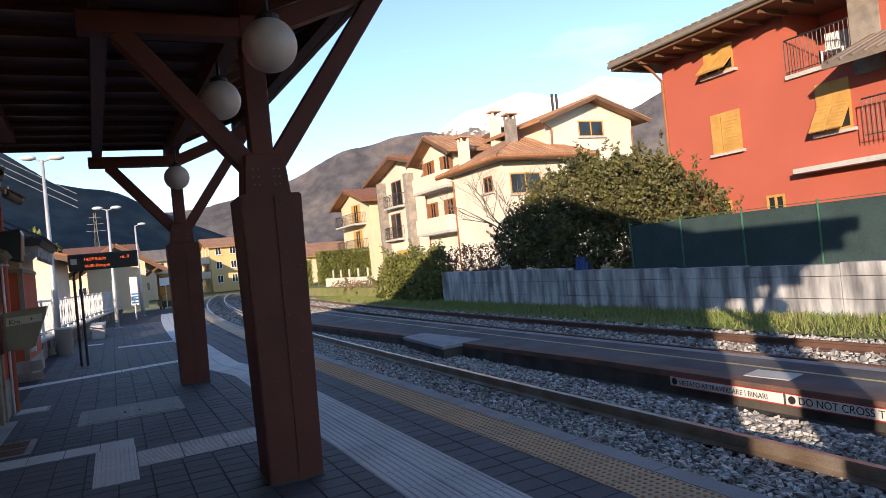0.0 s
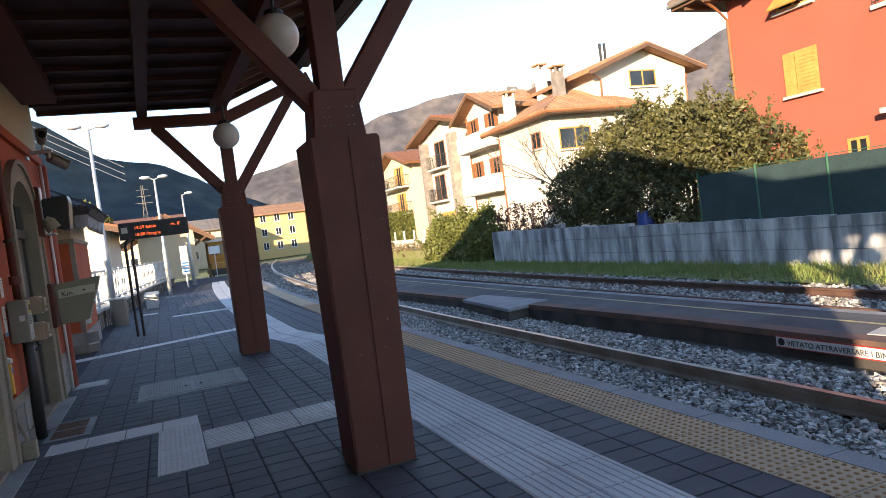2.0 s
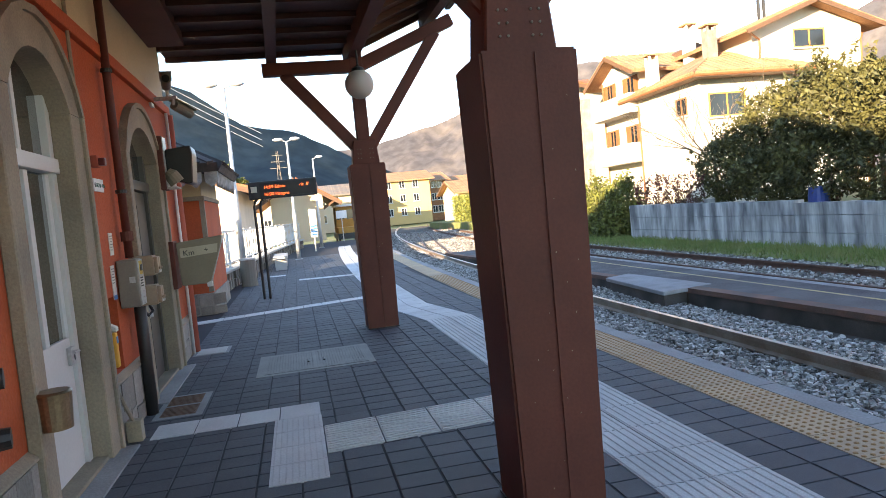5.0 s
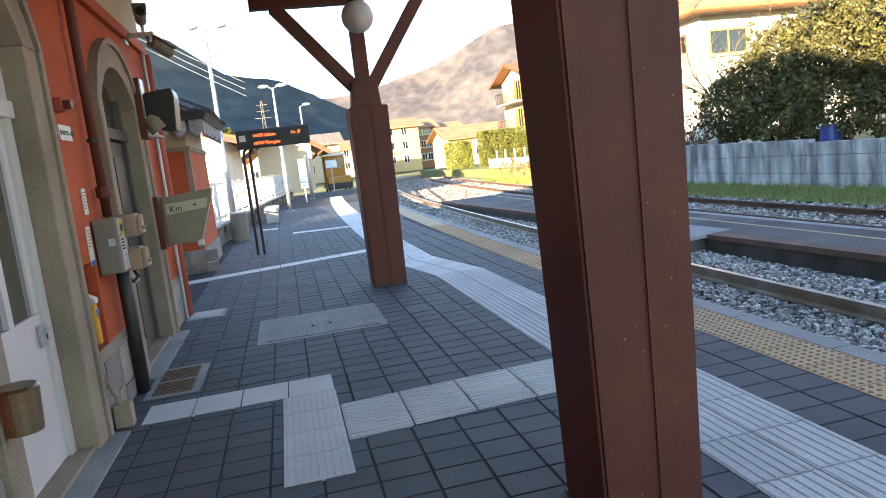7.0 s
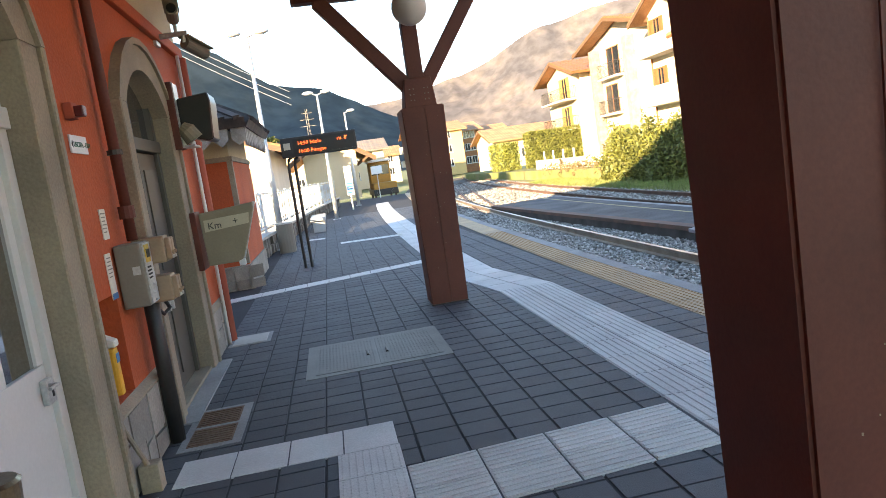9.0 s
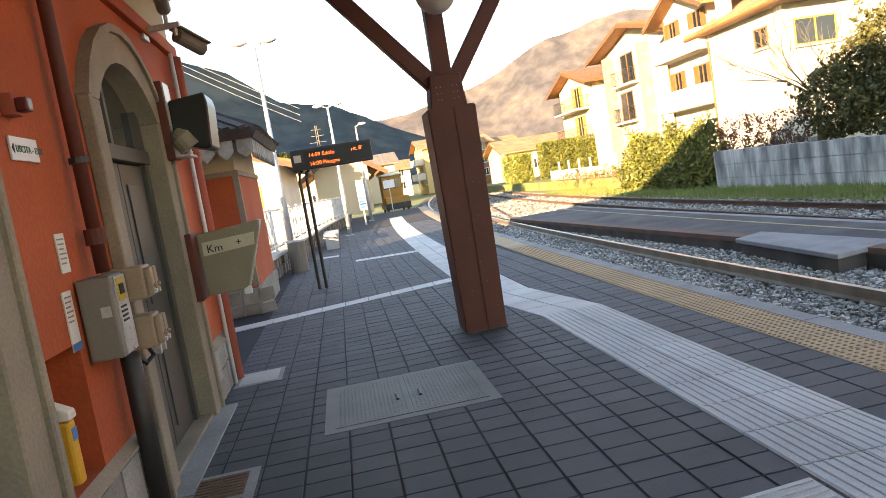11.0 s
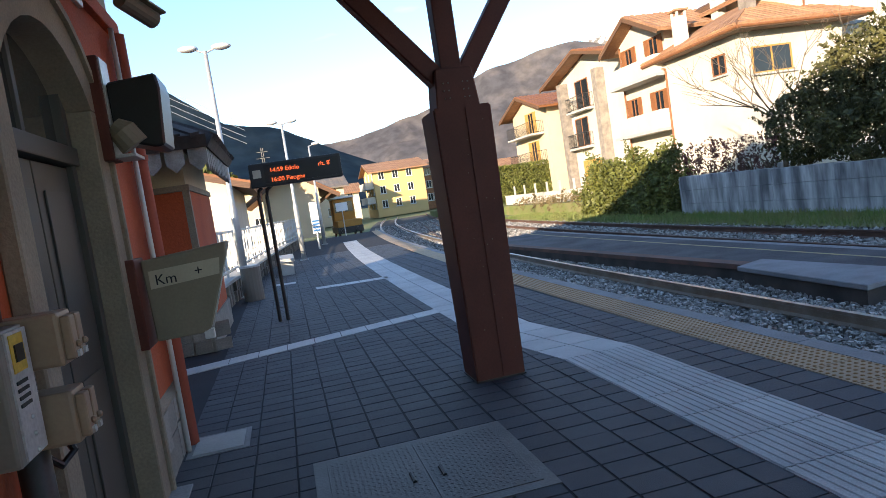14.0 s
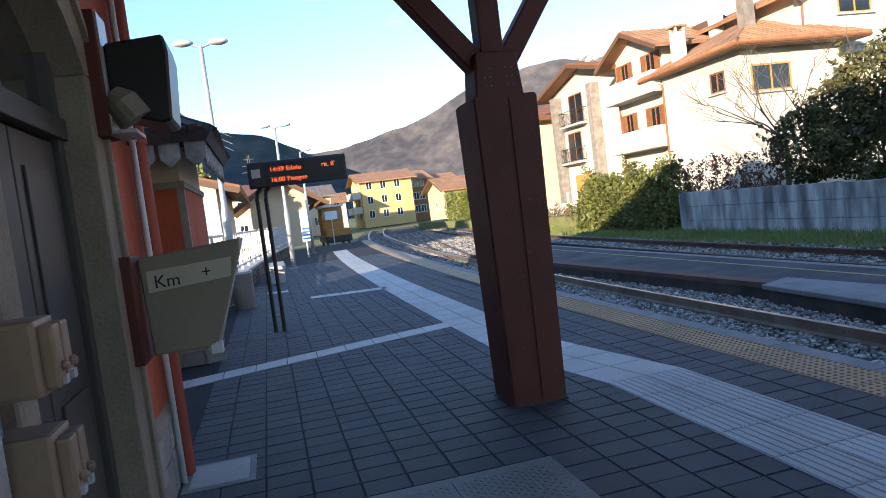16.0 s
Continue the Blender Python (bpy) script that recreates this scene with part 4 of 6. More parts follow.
def tiled_slope(parent, a, b, c, d, material, name="roof", rows=0.35, thick=0.16):
    """A roof plane a-b along the eave, c-d along the ridge (d above a), with real tile rolls running up it."""
    a, b, c, d = (Vector(v) for v in (a, b, c, d))
    nrm = (b - a).cross(d - a).normalized()
    if nrm.z < 0:
        nrm = -nrm
    bm = bmesh.new()
    lo = [bm.verts.new(v) for v in (a, b, c, d)]
    hi = [bm.verts.new(v + nrm * thick) for v in (a, b, c, d)]
    bm.faces.new(lo)
    bm.faces.new(hi)
    for i in range(4):
        j = (i + 1) % 4
        bm.faces.new((lo[i], lo[j], hi[j], hi[i]))
    slope = part(name, bm, material, parent)
    n = max(2, min(46, int((b - a).length / rows)))
    bm = bmesh.new()
    for i in range(n):
        f = (i + 0.5) / n
        p, q = a.lerp(b, f) + nrm * thick, d.lerp(c, f) + nrm * thick
        if (c - d).length < 0.01:
            fm = (c - a).dot(b - a) / (b - a).length_squared
            q = p + (c - a.lerp(b, fm)) * min(f / fm, (1 - f) / (1 - fm))
        if (q - p).length > 0.3:
            beam(p, q, (b - a).length / n * 0.5, 0.06, bm, up=nrm)
    tagged(part("roof_tiling", bm, material, slope), kind="stuff")
    return slope


def gable_house(name, label, x0, x1, y0, y1, z0, ze, zr, wall_m, roof_m, ridge="y", over=0.7):
    h = thing(name, label, "house")
    bm = bmesh.new()
    if ridge == "y":
        xm = (x0 + x1) / 2
        prism([(x0, z0), (x1, z0), (x1, ze), (xm, zr), (x0, ze)], y0, y1, "y", bm)
    else:
        ym = (y0 + y1) / 2
        prism([(y0, z0), (y1, z0), (y1, ze), (ym, zr), (y0, ze)], x0, x1, "x", bm)
    part("wall", bm, wall_m, h)
    if ridge == "y":
        s = (zr - ze) / (xm - x0)
        for sx, xe in ((-1, x0 - over), (1, x1 + over)):
            tiled_slope(h, (xe, y0 - over, ze - over * s + 0.02), (xe, y1 + over, ze - over * s + 0.02), (xm, y1 + over, zr + 0.02), (xm, y0 - over, zr + 0.02), roof_m)
        for yy in (y0 - over,):
            part("barge_board", beam((x0 - over, yy, ze - over * s), (xm, yy, zr), 0.05, 0.22), EAVE, h)
            part("barge_board", beam((xm, yy, zr), (x1 + over, yy, ze - over * s), 0.05, 0.22), EAVE, h)
    else:
        s = (zr - ze) / (ym - y0)
        for ye in (y0 - over, y1 + over):
            sg = 1
            tiled_slope(h, (x0 - over, ye, ze - over * s + 0.02), (x1 + over, ye, ze - over * s + 0.02), (x1 + over, ym, zr + 0.02), (x0 - over, ym, zr + 0.02), roof_m)
        part("barge_board", beam((x0 - over, y0 - over, ze - over * s), (x0 - over, ym, zr), 0.05, 0.22), EAVE, h)
        part("barge_board", beam((x0 - over, ym, zr), (x0 - over, y1 + over, ze - over * s), 0.05, 0.22), EAVE, h)
    return h


def chimney(h, x, y, z0, z1, m, s=0.35):
    c = part("chimney", box(x - s, x + s, y - s, y + s, z0, z1, 0.02), m, h)
    part("chimney_cap", box(x - s - 0.1, x + s + 0.1, y - s - 0.1, y + s + 0.1, z1 + 0.22, z1 + 0.32, 0.01), TILE, c)
    for a in (-1, 1):
        for b in (-1, 1):
            part("cap_leg", box(x + a * s * 0.8 - 0.05, x + a * s * 0.8 + 0.05, y + b * s * 0.8 - 0.05, y + b * s * 0.8 + 0.05, z1, z1 + 0.22), m, c)


def balcony(h, x, y0, y1, z, depth, solid, m):
    b = part("balcony", box(x - depth, x - 0.003, y0, y1, z - 0.15, z, 0.01), CONCB, h)
    if solid:
        part("parapet", box(x - depth, x - depth + 0.12, y0, y1, z, z + 0.95, 0.01), m, b)
        for yy in (y0, y1 - 0.12):
            part("parapet_side", box(x - depth + 0.12, x - 0.003, yy, yy + 0.12, z, z + 0.95), m, b)
    else:
        railing(b, [(x - 0.02, y0 + 0.03), (x - depth + 0.04, y0 + 0.03), (x - depth + 0.04, y1 - 0.03), (x - 0.02, y1 - 0.03)], z, 0.95, IRON, 0.14)
    return b


# red house facing the tracks
RX = 18.8
rh = thing("red_house", "terracotta-red rendered house with ochre shutters and wide eaves", "house")
for w in ((RX, 12.6, 17.45, 0.4, 7.55), (RX, 10.65, 12.6, 0.4, 5.62), (RX + 1.6, 10.65, 12.6, 5.62, 7.55), (RX, 2.0, 10.65, 0.4, 7.55)):
    part("wall", box(w[0], 30, *w[1:]), REDW, rh)
part("corner_pier", box(RX - 0.04, RX + 0.5, 9.9, 10.68, 5.2, 7.55, 0.01), STONEW, rh)
s = part("eave_soffit", box(RX - 1.25, 30, 0.8, 18.6, 7.55, 7.72), EAVE, rh)
tiled_slope(rh, (RX - 1.3, 0.8, 7.72), (RX - 1.3, 18.65, 7.72), (24.5, 18.65, 9.6), (24.5, 0.8, 9.6), GTILE)
part("gutter", tube([(RX - 1.32, 0.8, 7.7), (RX - 1.32, 18.65, 7.7)], 0.07, 8), GREYM, rh)
part("downpipe", tube([(RX - 1.3, 17.3, 7.62), (RX - 0.5, 17.4, 7.25), (RX - 0.06, 17.42, 6.9), (RX - 0.06, 17.42, 0.5)], 0.05, 8), BSHUT, rh)
for i in range(22):
    part("eave_bracket", box(RX - 1.15, RX, 1.2 + i * 0.8, 1.29 + i * 0.8, 7.43, 7.548), EAVE, rh)
add_window(rh, ("x", RX), 14.4, 1.15, 0.85, 6.5, "awning")
add_window(rh, ("x", RX), 14.4, 1.05, 1.25, 3.98, "open")
add_window(rh, ("x", RX), 10.85, 0.98, 1.35, 3.9, "awning")
add_window(rh, ("x", RX), 15.0, 0.62, 0.55, 1.9, "plain")
add_window(rh, ("x", RX), 13.1, 0.62, 0.55, 1.88, "plain")
add_window(rh, ("x", RX), 6.6, 1.1, 1.35, 4.0, "shutters")
part("balcony_slab", box(RX - 0.1, RX + 1.6, 10.6, 12.65, 5.62, 5.74, 0.01), CONCB, rh)
railing(rh, [(RX - 0.05, 12.6), (RX - 0.05, 10.7)], 5.74, 1.0, IRON, 0.12)
part("balcony_door", box(RX + 1.55, RX + 1.6, 10.9, 11.7, 5.74, 7.4), SHUT, rh)
part("balcony_slab", box(RX - 0.5, RX, 8.4, 12.4, 2.9, 3.04, 0.01), CONCB, rh)
railing(rh, [(RX - 0.45, 8.45), (RX - 0.45, 10.3)], 3.5, 1.0, IRON, 0.12)
tiled_slope(rh, (RX - 1.4, 6.0, 5.3), (RX - 1.4, 10.6, 5.3), (RX, 10.2, 5.95), (RX, 6.0, 5.95), GTILE, "porch_roof", 0.3)
part("wall_lamp", tube([(RX - 0.02, 14.55, 2.5), (RX - 0.14, 14.5, 2.6), (RX - 0.16, 14.5, 2.42)], 0.03, 8), BSHUT, rh)
ch = thing("garden_chair", "white slatted garden chair on the balcony", "chair", at=pose(RX + 0.55, 11.5, 5.74, 0, 0, 20))
for q in range(6):
    part("seat_slat", box(-0.3, 0.3, -0.28 + q * 0.1, -0.2 + q * 0.1, 0.4, 0.43), PAINTW, ch)
    part("back_slat", box(0.26, 0.3, -0.28 + q * 0.1, -0.2 + q * 0.1, 0.43, 1.0), PAINTW, ch)
for a in (-0.27, 0.27):
    for b in (-0.25, 0.27):
        part("leg", box(a - 0.025, a + 0.025, b - 0.025, b + 0.025, 0, 0.4), PAINTW, ch)

# white house with a gable and one dark window
ha = gable_house("gable_house", "white rendered gabled house with a dark attic window", 24.1, 30.5, 32.3, 43.0, 0.1, 8.86, 10.0, WHITEW, TILE, "y", 0.85)
win = add_window(ha, ("y", 32.3), 26.45, 1.85, 0.95, 7.83, "plain", SHUT)
for dx in (0, 0.35):
    part("flue_pipe", tube([(28.2 + dx, 37, 9.2), (28.2 + dx, 37, 11.6)], 0.09, 8), IRON, ha)
part("wall_band", box(24.05, 30.55, 32.2, 32.296, 6.35, 6.5, 0.01), CONCB, ha)
part("downpipe", tube([(30.4, 32.1, 8.4), (30.4, 32.22, 8.1), (30.4, 32.22, 0.2)], 0.05, 8), BSHUT, ha)
part("downpipe", tube([(23.3, 31.5, 8.6), (24.4, 32.15, 8.3), (24.4, 32.22, 6.6)], 0.05, 8), BSHUT, ha)
porch = tiled_slope(ha, (30.6, 31.4, 5.9), (36.0, 31.4, 5.9), (36.0, 34.0, 6.6), (30.6, 34.0, 6.6), TILE, "side_roof")

# lower house in front, hipped roof
hb = thing("hipped_house", "white rendered house with a low hipped terracotta roof", "house")
part("wall", box(20.45, 25.6, 31.5, 37.4, 0.1, 6.55), WHITEW, hb)
A, B, C, D = (19.7, 30.6, 6.5), (19.9, 38.7, 6.5), (26.4, 38.7, 6.5), (26.4, 30.6, 6.5)
R0, R1 = (23.5, 34.4, 8.15), (23.5, 36.0, 8.15)
for q in ((A, B, R1, R0), (A, D, R0, R0), (B, C, R1, R1), (D, C, R1, R0)):
    tiled_slope(hb, *q, TILE)
part("soffit", prism([A[:2], B[:2], C[:2], D[:2]], 6.40, 6.49, "z"), EAVE, hb)
part("gutter", tube([A, B], 0.07, 8), BSHUT, hb)
part("gutter", tube([A, D], 0.07, 8), BSHUT, hb)
part("downpipe", tube([B, (20.38, 37.3, 6.1), (20.38, 37.3, 0.2)], 0.05, 8), BSHUT, hb)
add_window(hb, ("y", 31.5), 20.9, 2.0, 1.15, 4.6, "plain", SHUT)
add_window(hb, ("x", 20.45), 32.6, 1.0, 0.9, 4.9, "plain", BSHUT)
for x, y, z0, z1, m in ((20.7, 36.1, 6.9, 8.35, WHITEW), (22.4, 33.3, 7.4, 9.1, STONEW), (23.6, 37.0, 7.9, 10.1, WHITEW)):
    chimney(hb, x, y, z0, z1, m, 0.27)
dormer = part("dormer", prism([(24.0, 8.2), (26.2, 8.2), (26.2, 9.3), (25.1, 9.75), (24.0, 9.3)], 38.5, 41.0, "y"), EAVE, hb)

# house with solid balconies behind
hc = gable_house("balcony_house", "white gabled house with solid parapet balconies", 20.9, 27.0, 37.9, 42.6, 0.1, 8.35, 9.4, WHITEW, TILE, "x", 0.9)
for z in (3.2, 6.0):
    balcony(hc, 20.9, 37.5, 42.6, z, 0.95, True, WHITEW)
    add_window(hc, ("x", 20.9), 38.5, 0.9, 2.0, z + 0.05, "shutters", BSHUT)
    add_window(hc, ("x", 20.9), 41.2, 0.8, 2.0, z + 0.05, "shutters", BSHUT)
part("downpipe", tube([(20.84, 42.5, 8.2), (20.84, 42.5, 0.2)], 0.05, 8), BSHUT, hc)

hd = gable_house("stepped_house", "white house with loggias, stone piers and brown eaves", 22.0, 30.0, 43.6, 54.3, 0.1, 8.35, 9.6, WHITEW, BSHUT, "x", 1.1)
for z, y0, y1 in ((3.35, 49.6, 52.5), (5.9, 48.9, 52.2)):
    balcony(hd, 22.0, y0, y1, z, 0.6, False, IRON)
    add_window(hd, ("x", 22.0), y0 + 0.5, 2.1, 2.0, z + 0.05, "plain", BSHUT)
for y in (47.2, 53.0):
    part("stone_pier", box(21.35, 21.99, y - 0.3, y + 0.3, 0.1, 8.1, 0.02), STONEW, hd)
part("garage_door", box(21.93, 21.995, 48.6, 51.6, 0.3, 2.4, 0.01), SHUT, hd)
part("downpipe", tube([(21.94, 54.2, 8.2), (21.94, 54.2, 0.2)], 0.05, 8), BSHUT, hd)
he = gable_house("cream_house", "cream house with wooden balconies and brown eaves", 21.9, 30.0, 57.0, 65.0, 0.1, 7.3, 8.5, BEIGEW, BSHUT, "x", 1.0)
for z in (2.9, 5.3):
    balcony(he, 21.9, 58.0, 64.0, z, 1.1, False, IRON)
    add_window(he, ("x", 21.9), 60.0, 1.2, 1.8, z + 0.05, "shutters", SHUT)
conif = shrub("conifer", 4000, [(34 + 0.0 * i, 26.0, 5.0 + 0.8 * i) for i in range(6)] + [(36.2, 28, 4.5 + i) for i in range(4)], [(2.0 - 0.3 * i, 2.0 - 0.3 * i, 0.9) for i in range(6)] + [(1.6 - 0.3 * i, 1.6 - 0.3 * i, 1.0) for i in range(4)], 0.28, PINE, "dark green conifers behind the houses", 1, "tree")

barrel = thing("water_barrel", "blue plastic barrel behind the boundary wall", "barrel", at=pose(14.98, 17.9, 0.45))
part("drum", tube([(0, 0, 0), (0, 0, 0.15), (0, 0, 0.4), (0, 0, 0.62)], [0.24, 0.27, 0.27, 0.24], 18), BARREL, barrel)
part("lid", tube([(0, 0, 0.62), (0, 0, 0.66)], 0.25, 18), BARREL, barrel)

# ---- beyond the platform ----
AX = -0.6
annex = thing("annex", "small red station annex with dark tiled roof and scalloped wooden valance", "building")
part("wall", box(-4.2, AX, 14.7, 17.3, 0.0, 2.1), RED, annex)
part("cream_frieze", box(-4.18, AX - 0.02, 14.72, 17.28, 2.14, 2.62), CREAM, annex)
part("band", box(-4.22, AX + 0.025, 14.675, 17.32, 2.08, 2.16, 0.01), TRIM, annex)
part("corner_strip", box(AX - 0.07, AX + 0.012, 14.688, 14.8, 0.42, 2.08), TRIM, annex)
st_p = part("stone_base", box(-4.25, AX + 0.03, 14.66, 17.34, 0.0, 0.4), MORTAR, annex)
for i in range(16):
    x = -4.2 + i * 0.24
    for z0, z1 in ((0.01, 0.17), (0.18, 0.39)):
        w = 0.2 + 0.03 * random.random()
        part("base_stone", prism([(x, z0), (x + w, z0 + random.uniform(0, .03)), (x + w, z1), (x, z1 - random.uniform(0, .04))], 14.63, 14.662, "y"), PLINTH, st_p)
tiled_slope(annex, (-4.9, 14.3, 2.55), (AX + 0.36, 14.3, 2.55), (-1.4, 16.2, 3.25), (-3.2, 16.2, 3.25), DTILE, "roof", 0.22)
tiled_slope(annex, (AX + 0.36, 14.3, 2.55), (AX + 0.36, 17.8, 2.55), (-1.4, 16.8, 3.25), (-1.4, 16.2, 3.25), DTILE, "roof", 0.22)
part("roof_core", box(-4.2, AX, 14.72, 17.3, 2.6, 2.75), EAVE, annex)
for i in range(20):
    x = -4.8 + i * 0.27
    if x < AX + 0.32:
        part("valance_board", prism([(x, 2.56), (x + 0.22, 2.56), (x + 0.22, 2.38), (x + 0.11, 2.28), (x, 2.38)], 14.32, 14.35, "y"), VALANCE, annex)
for i in range(13):
    y = 14.35 + i * 0.27
    part("valance_board", prism([(y, 2.56), (y + 0.22, 2.56), (y + 0.22, 2.38), (y + 0.11, 2.28), (y, 2.38)], AX + 0.30, AX + 0.33, "x"), VALANCE, annex)


def lx(y):
    return -0.66 + (y - 20.6) * 0.075 + 0.0012 * max(0, y - 26) ** 2


rw = thing("ramp_wall", "low rubble stone wall beside the platform", "wall", kind="structure")
for i in range(17):
    y = 17.6 + i * 1.5
    for k in range(5):
        for z0, z1 in ((0.0, 0.22), (0.23, 0.44)):
            yy = y + k * 0.3
            part("stone", box(lx(yy) - 0.3, lx(yy) + random.uniform(-0.02, 0.03), yy + 0.008, yy + 0.292, z0, z1, 0.012), STONEW, rw)
    part("coping", prism([(lx(y) - 0.34, y), (lx(y) + 0.05, y), (lx(y + 1.49) + 0.05, y + 1.49), (lx(y + 1.49) - 0.34, y + 1.49)], 0.44, 0.5, "z"), CONCB, rw)
wf = thing("white_railing", "white painted steel railing with crossed bars on a low wall", "railing")
for i in range(17):
    y = 17.6 + i * 1.5
    a, b = lx(y) - 0.15, lx(y + 1.5) - 0.15
    part("post", box(a - 0.03, a + 0.03, y - 0.03, y + 0.03, 0.5, 1.5, 0.004), PAINTW, wf)
    bm = beam((a, y, 1.45), (b, y + 1.5, 1.45), 0.05, 0.05)
    part("top_rail", bm, PAINTW, wf)
    part("bottom_rail", beam((a, y, 0.62), (b, y + 1.5, 0.62), 0.04, 0.04), PAINTW, wf)
    for k in range(3):
        f, g = k / 3, (k + 1) / 3
        p0, p1 = (a + (b - a) * f, y + 1.5 * f), (a + (b - a) * g, y + 1.5 * g)
        part("brace", beam((*p0, 0.62), (*p1, 1.45), 0.025, 0.025), PAINTW, wf)
        part("brace", beam((*p0, 1.45), (*p1, 0.62), 0.025, 0.025), PAINTW, wf)
cream = gable_house("cream_building", "cream rendered goods building with a deep wooden roof", -9.0, -1.4, 34.0, 47.0, 0.0, 3.3, 4.5, WHITEW, BSHUT, "y", 0.9)
add_window(cream, ("y", 34.0), -3.2, 0.9, 1.0, 1.5, "plain", SHUT)
shed = gable_house("goods_shed", "beige goods shed with open timber eaves", -0.6, 3.2, 54.0, 64.0, 0.0, 3.4, 4.6, BEIGEW, BSHUT, "y", 1.3)
for i in range(4):
    part("eave_brace", beam((3.2, 54.5 + i * 2.4, 2.3), (4.4, 54.5 + i * 2.4, 3.1), 0.14, 0.14), EAVE, shed)


def street_lamp(x, y, h, arms=2, s=1.0):
    p = thing("platform_lamp", "tall pale steel platform lamp post" + (" with two white heads" if arms == 2 else " with a short arm"), "street lamp", "platform lamps", at=pose(x, y, 0))
    part("pole", tube([(0, 0, 0), (0, 0, 1.9), (0, 0, 2.0), (0, 0, h)], [0.085, 0.085, 0.06, 0.04], 12), STEEL, p, smooth=True)
    part("base_plate", box(-0.15, 0.15, -0.15, 0.15, -0.005, 0.02, 0.004), STEEL, p)
    for sg in ((-1, 1) if arms == 2 else (1,)):
        part("arm", tube([(0, 0, h - 0.04), (sg * 0.18, 0, h + 0.03)], 0.022, 8), STEEL, p)
        hd_ = part("head", ball((sg * 0.34, 0, h + 0.07), 0.21, (1.0, 0.55, 0.33), 18, 10), PAINTW, p, smooth=True)
        hd_.rotation_euler = (0, 0, 0)
        part("lens", ball((sg * 0.34, 0, h + 0.04), 0.16, (1.0, 0.5, 0.28), 14, 8), GLOBE, hd_, smooth=True)
    return p


street_lamp(-0.5, 21.0, 5.3)
street_lamp(1.0, 30.5, 4.85)
street_lamp(2.3, 40.0, 4.9, 1)

# departure board
brd = thing("departure_board", "dark electronic departure board on a double black post", "display board")
DB = 16.3
part("housing", box(0.12, 1.5, DB - 0.1, DB + 0.1, 2.06, 2.42, 0.015), IRON, brd)
scr = part("screen", box(0.34, 1.46, DB - 0.108, DB - 0.1, 2.10, 2.38), BLACK, brd)
writing("led_line", "14:59 Edolo           rit. 8'", 0.092, facing(0.42, DB - 0.11, 2.265), LED, scr)
writing("led_line", "16:00 Pisogne", 0.092, facing(0.42, DB - 0.11, 2.12), LED, scr)
part("logo_plate", box(0.17, 0.29, DB - 0.106, DB - 0.1, 2.2, 2.32), BEIGEL, brd)
for dx in (0.20, 0.32):
    part("post", tube([(dx, DB, 0), (dx, DB, 1.9), (dx + 0.02, DB, 2.02), (dx + 0.07, DB, 2.06)], 0.028, 8), IRON, brd)
bench = thing("stone_bench", "pale concrete bench block on the platform", "bench")
part("seat", box(0.15, 0.62, 24.8, 27.2, 0.36, 0.46, 0.015), CONCB, bench)
for y in (24.9, 26.9):
    part("leg", box(0.2, 0.58, y, y + 0.2, 0.0, 0.36, 0.01), CONCB, bench)
part("back_infill", box(0.2, 0.26, 25.1, 26.9, 0.0, 0.36), CONCB, bench)
bin_ = thing("litter_bin", "grey cylindrical litter bin", "litter bin", at=pose(-0.32, 20.0, 0))
part("drum", tube([(0, 0, 0), (0, 0, 0.68)], 0.2, 18), GREYM, bin_, smooth=False)
part("rim", tube([(0, 0, 0.68), (0, 0, 0.72)], 0.21, 18), STEEL, bin_)
for i in range(2):
    bl = thing("stone_bollard", "short square stone bollard", "bollard", "bollards", at=pose(-0.42 + i * 0.05, 22.0 + i * 0.7, 0))
    part("block", box(-0.13, 0.13, -0.13, 0.13, 0, 0.45, 0.03), STONEW, bl)
info = thing("stop_sign_board", "white information board with blue stripes on a post", "sign")
part("board", box(1.7, 2.05, 36.5, 36.54, 0.7, 2.1, 0.02), PAINTW, info)
for i in range(4):
    part("blue_stripe", box(1.73, 2.02, 36.47, 36.498, 0.8 + i * 0.14, 0.87 + i * 0.14), BLUEP, info)
part("post", tube([(1.87, 36.58, 0), (1.87, 36.58, 2.0)], 0.04, 8), STEEL, info)
cabin = thing("works_vehicle", "yellow rail works wagon parked at the platform's end", "rail vehicle", at=pose(5.0, 57, 0))
part("chassis", box(-0.9, 0.9, -3, 3, -0.1, 0.35, 0.03), IRON, cabin)
part("load", box(-0.85, 0.85, -3, 0.4, 0.35, 0.8, 0.03), YTRAIN, cabin)
cab = part("cab", box(-0.8, 0.8, 0.4, 2.8, 0.35, 2.4, 0.08), YTRAIN, cabin)
part("cab_roof", box(-0.9, 0.9, 0.3, 2.9, 2.4, 2.55, 0.05), PAINTW, cab)
for sx in (-0.38, 0.38):
    part("windscreen", box(sx - 0.3, sx + 0.3, 0.385, 0.399, 1.4, 2.15), DARKG, cab)
    part("buffer", tube([(sx * 1.4, -3.0, 0.1), (sx * 1.4, -3.35, 0.1)], 0.16, 12), IRON, cabin)
for y in (-2, 2):
    for sx in (-0.75, 0.75):
        part("wheel", tube([(sx - 0.06, y, -0.1), (sx + 0.06, y, -0.1)], 0.38, 16), RUST, cabin)
stopb = thing("track_end_sign", "white square sign on a thin post", "sign", at=pose(4.0, 47, 0))
part("panel", box(-0.35, 0.35, -0.02, 0.02, 1.5, 2.0, 0.01), PAINTW, stopb)
part("post", tube([(0, 0.04, 0), (0, 0.04, 1.9)], 0.03, 6), STEEL, stopb)

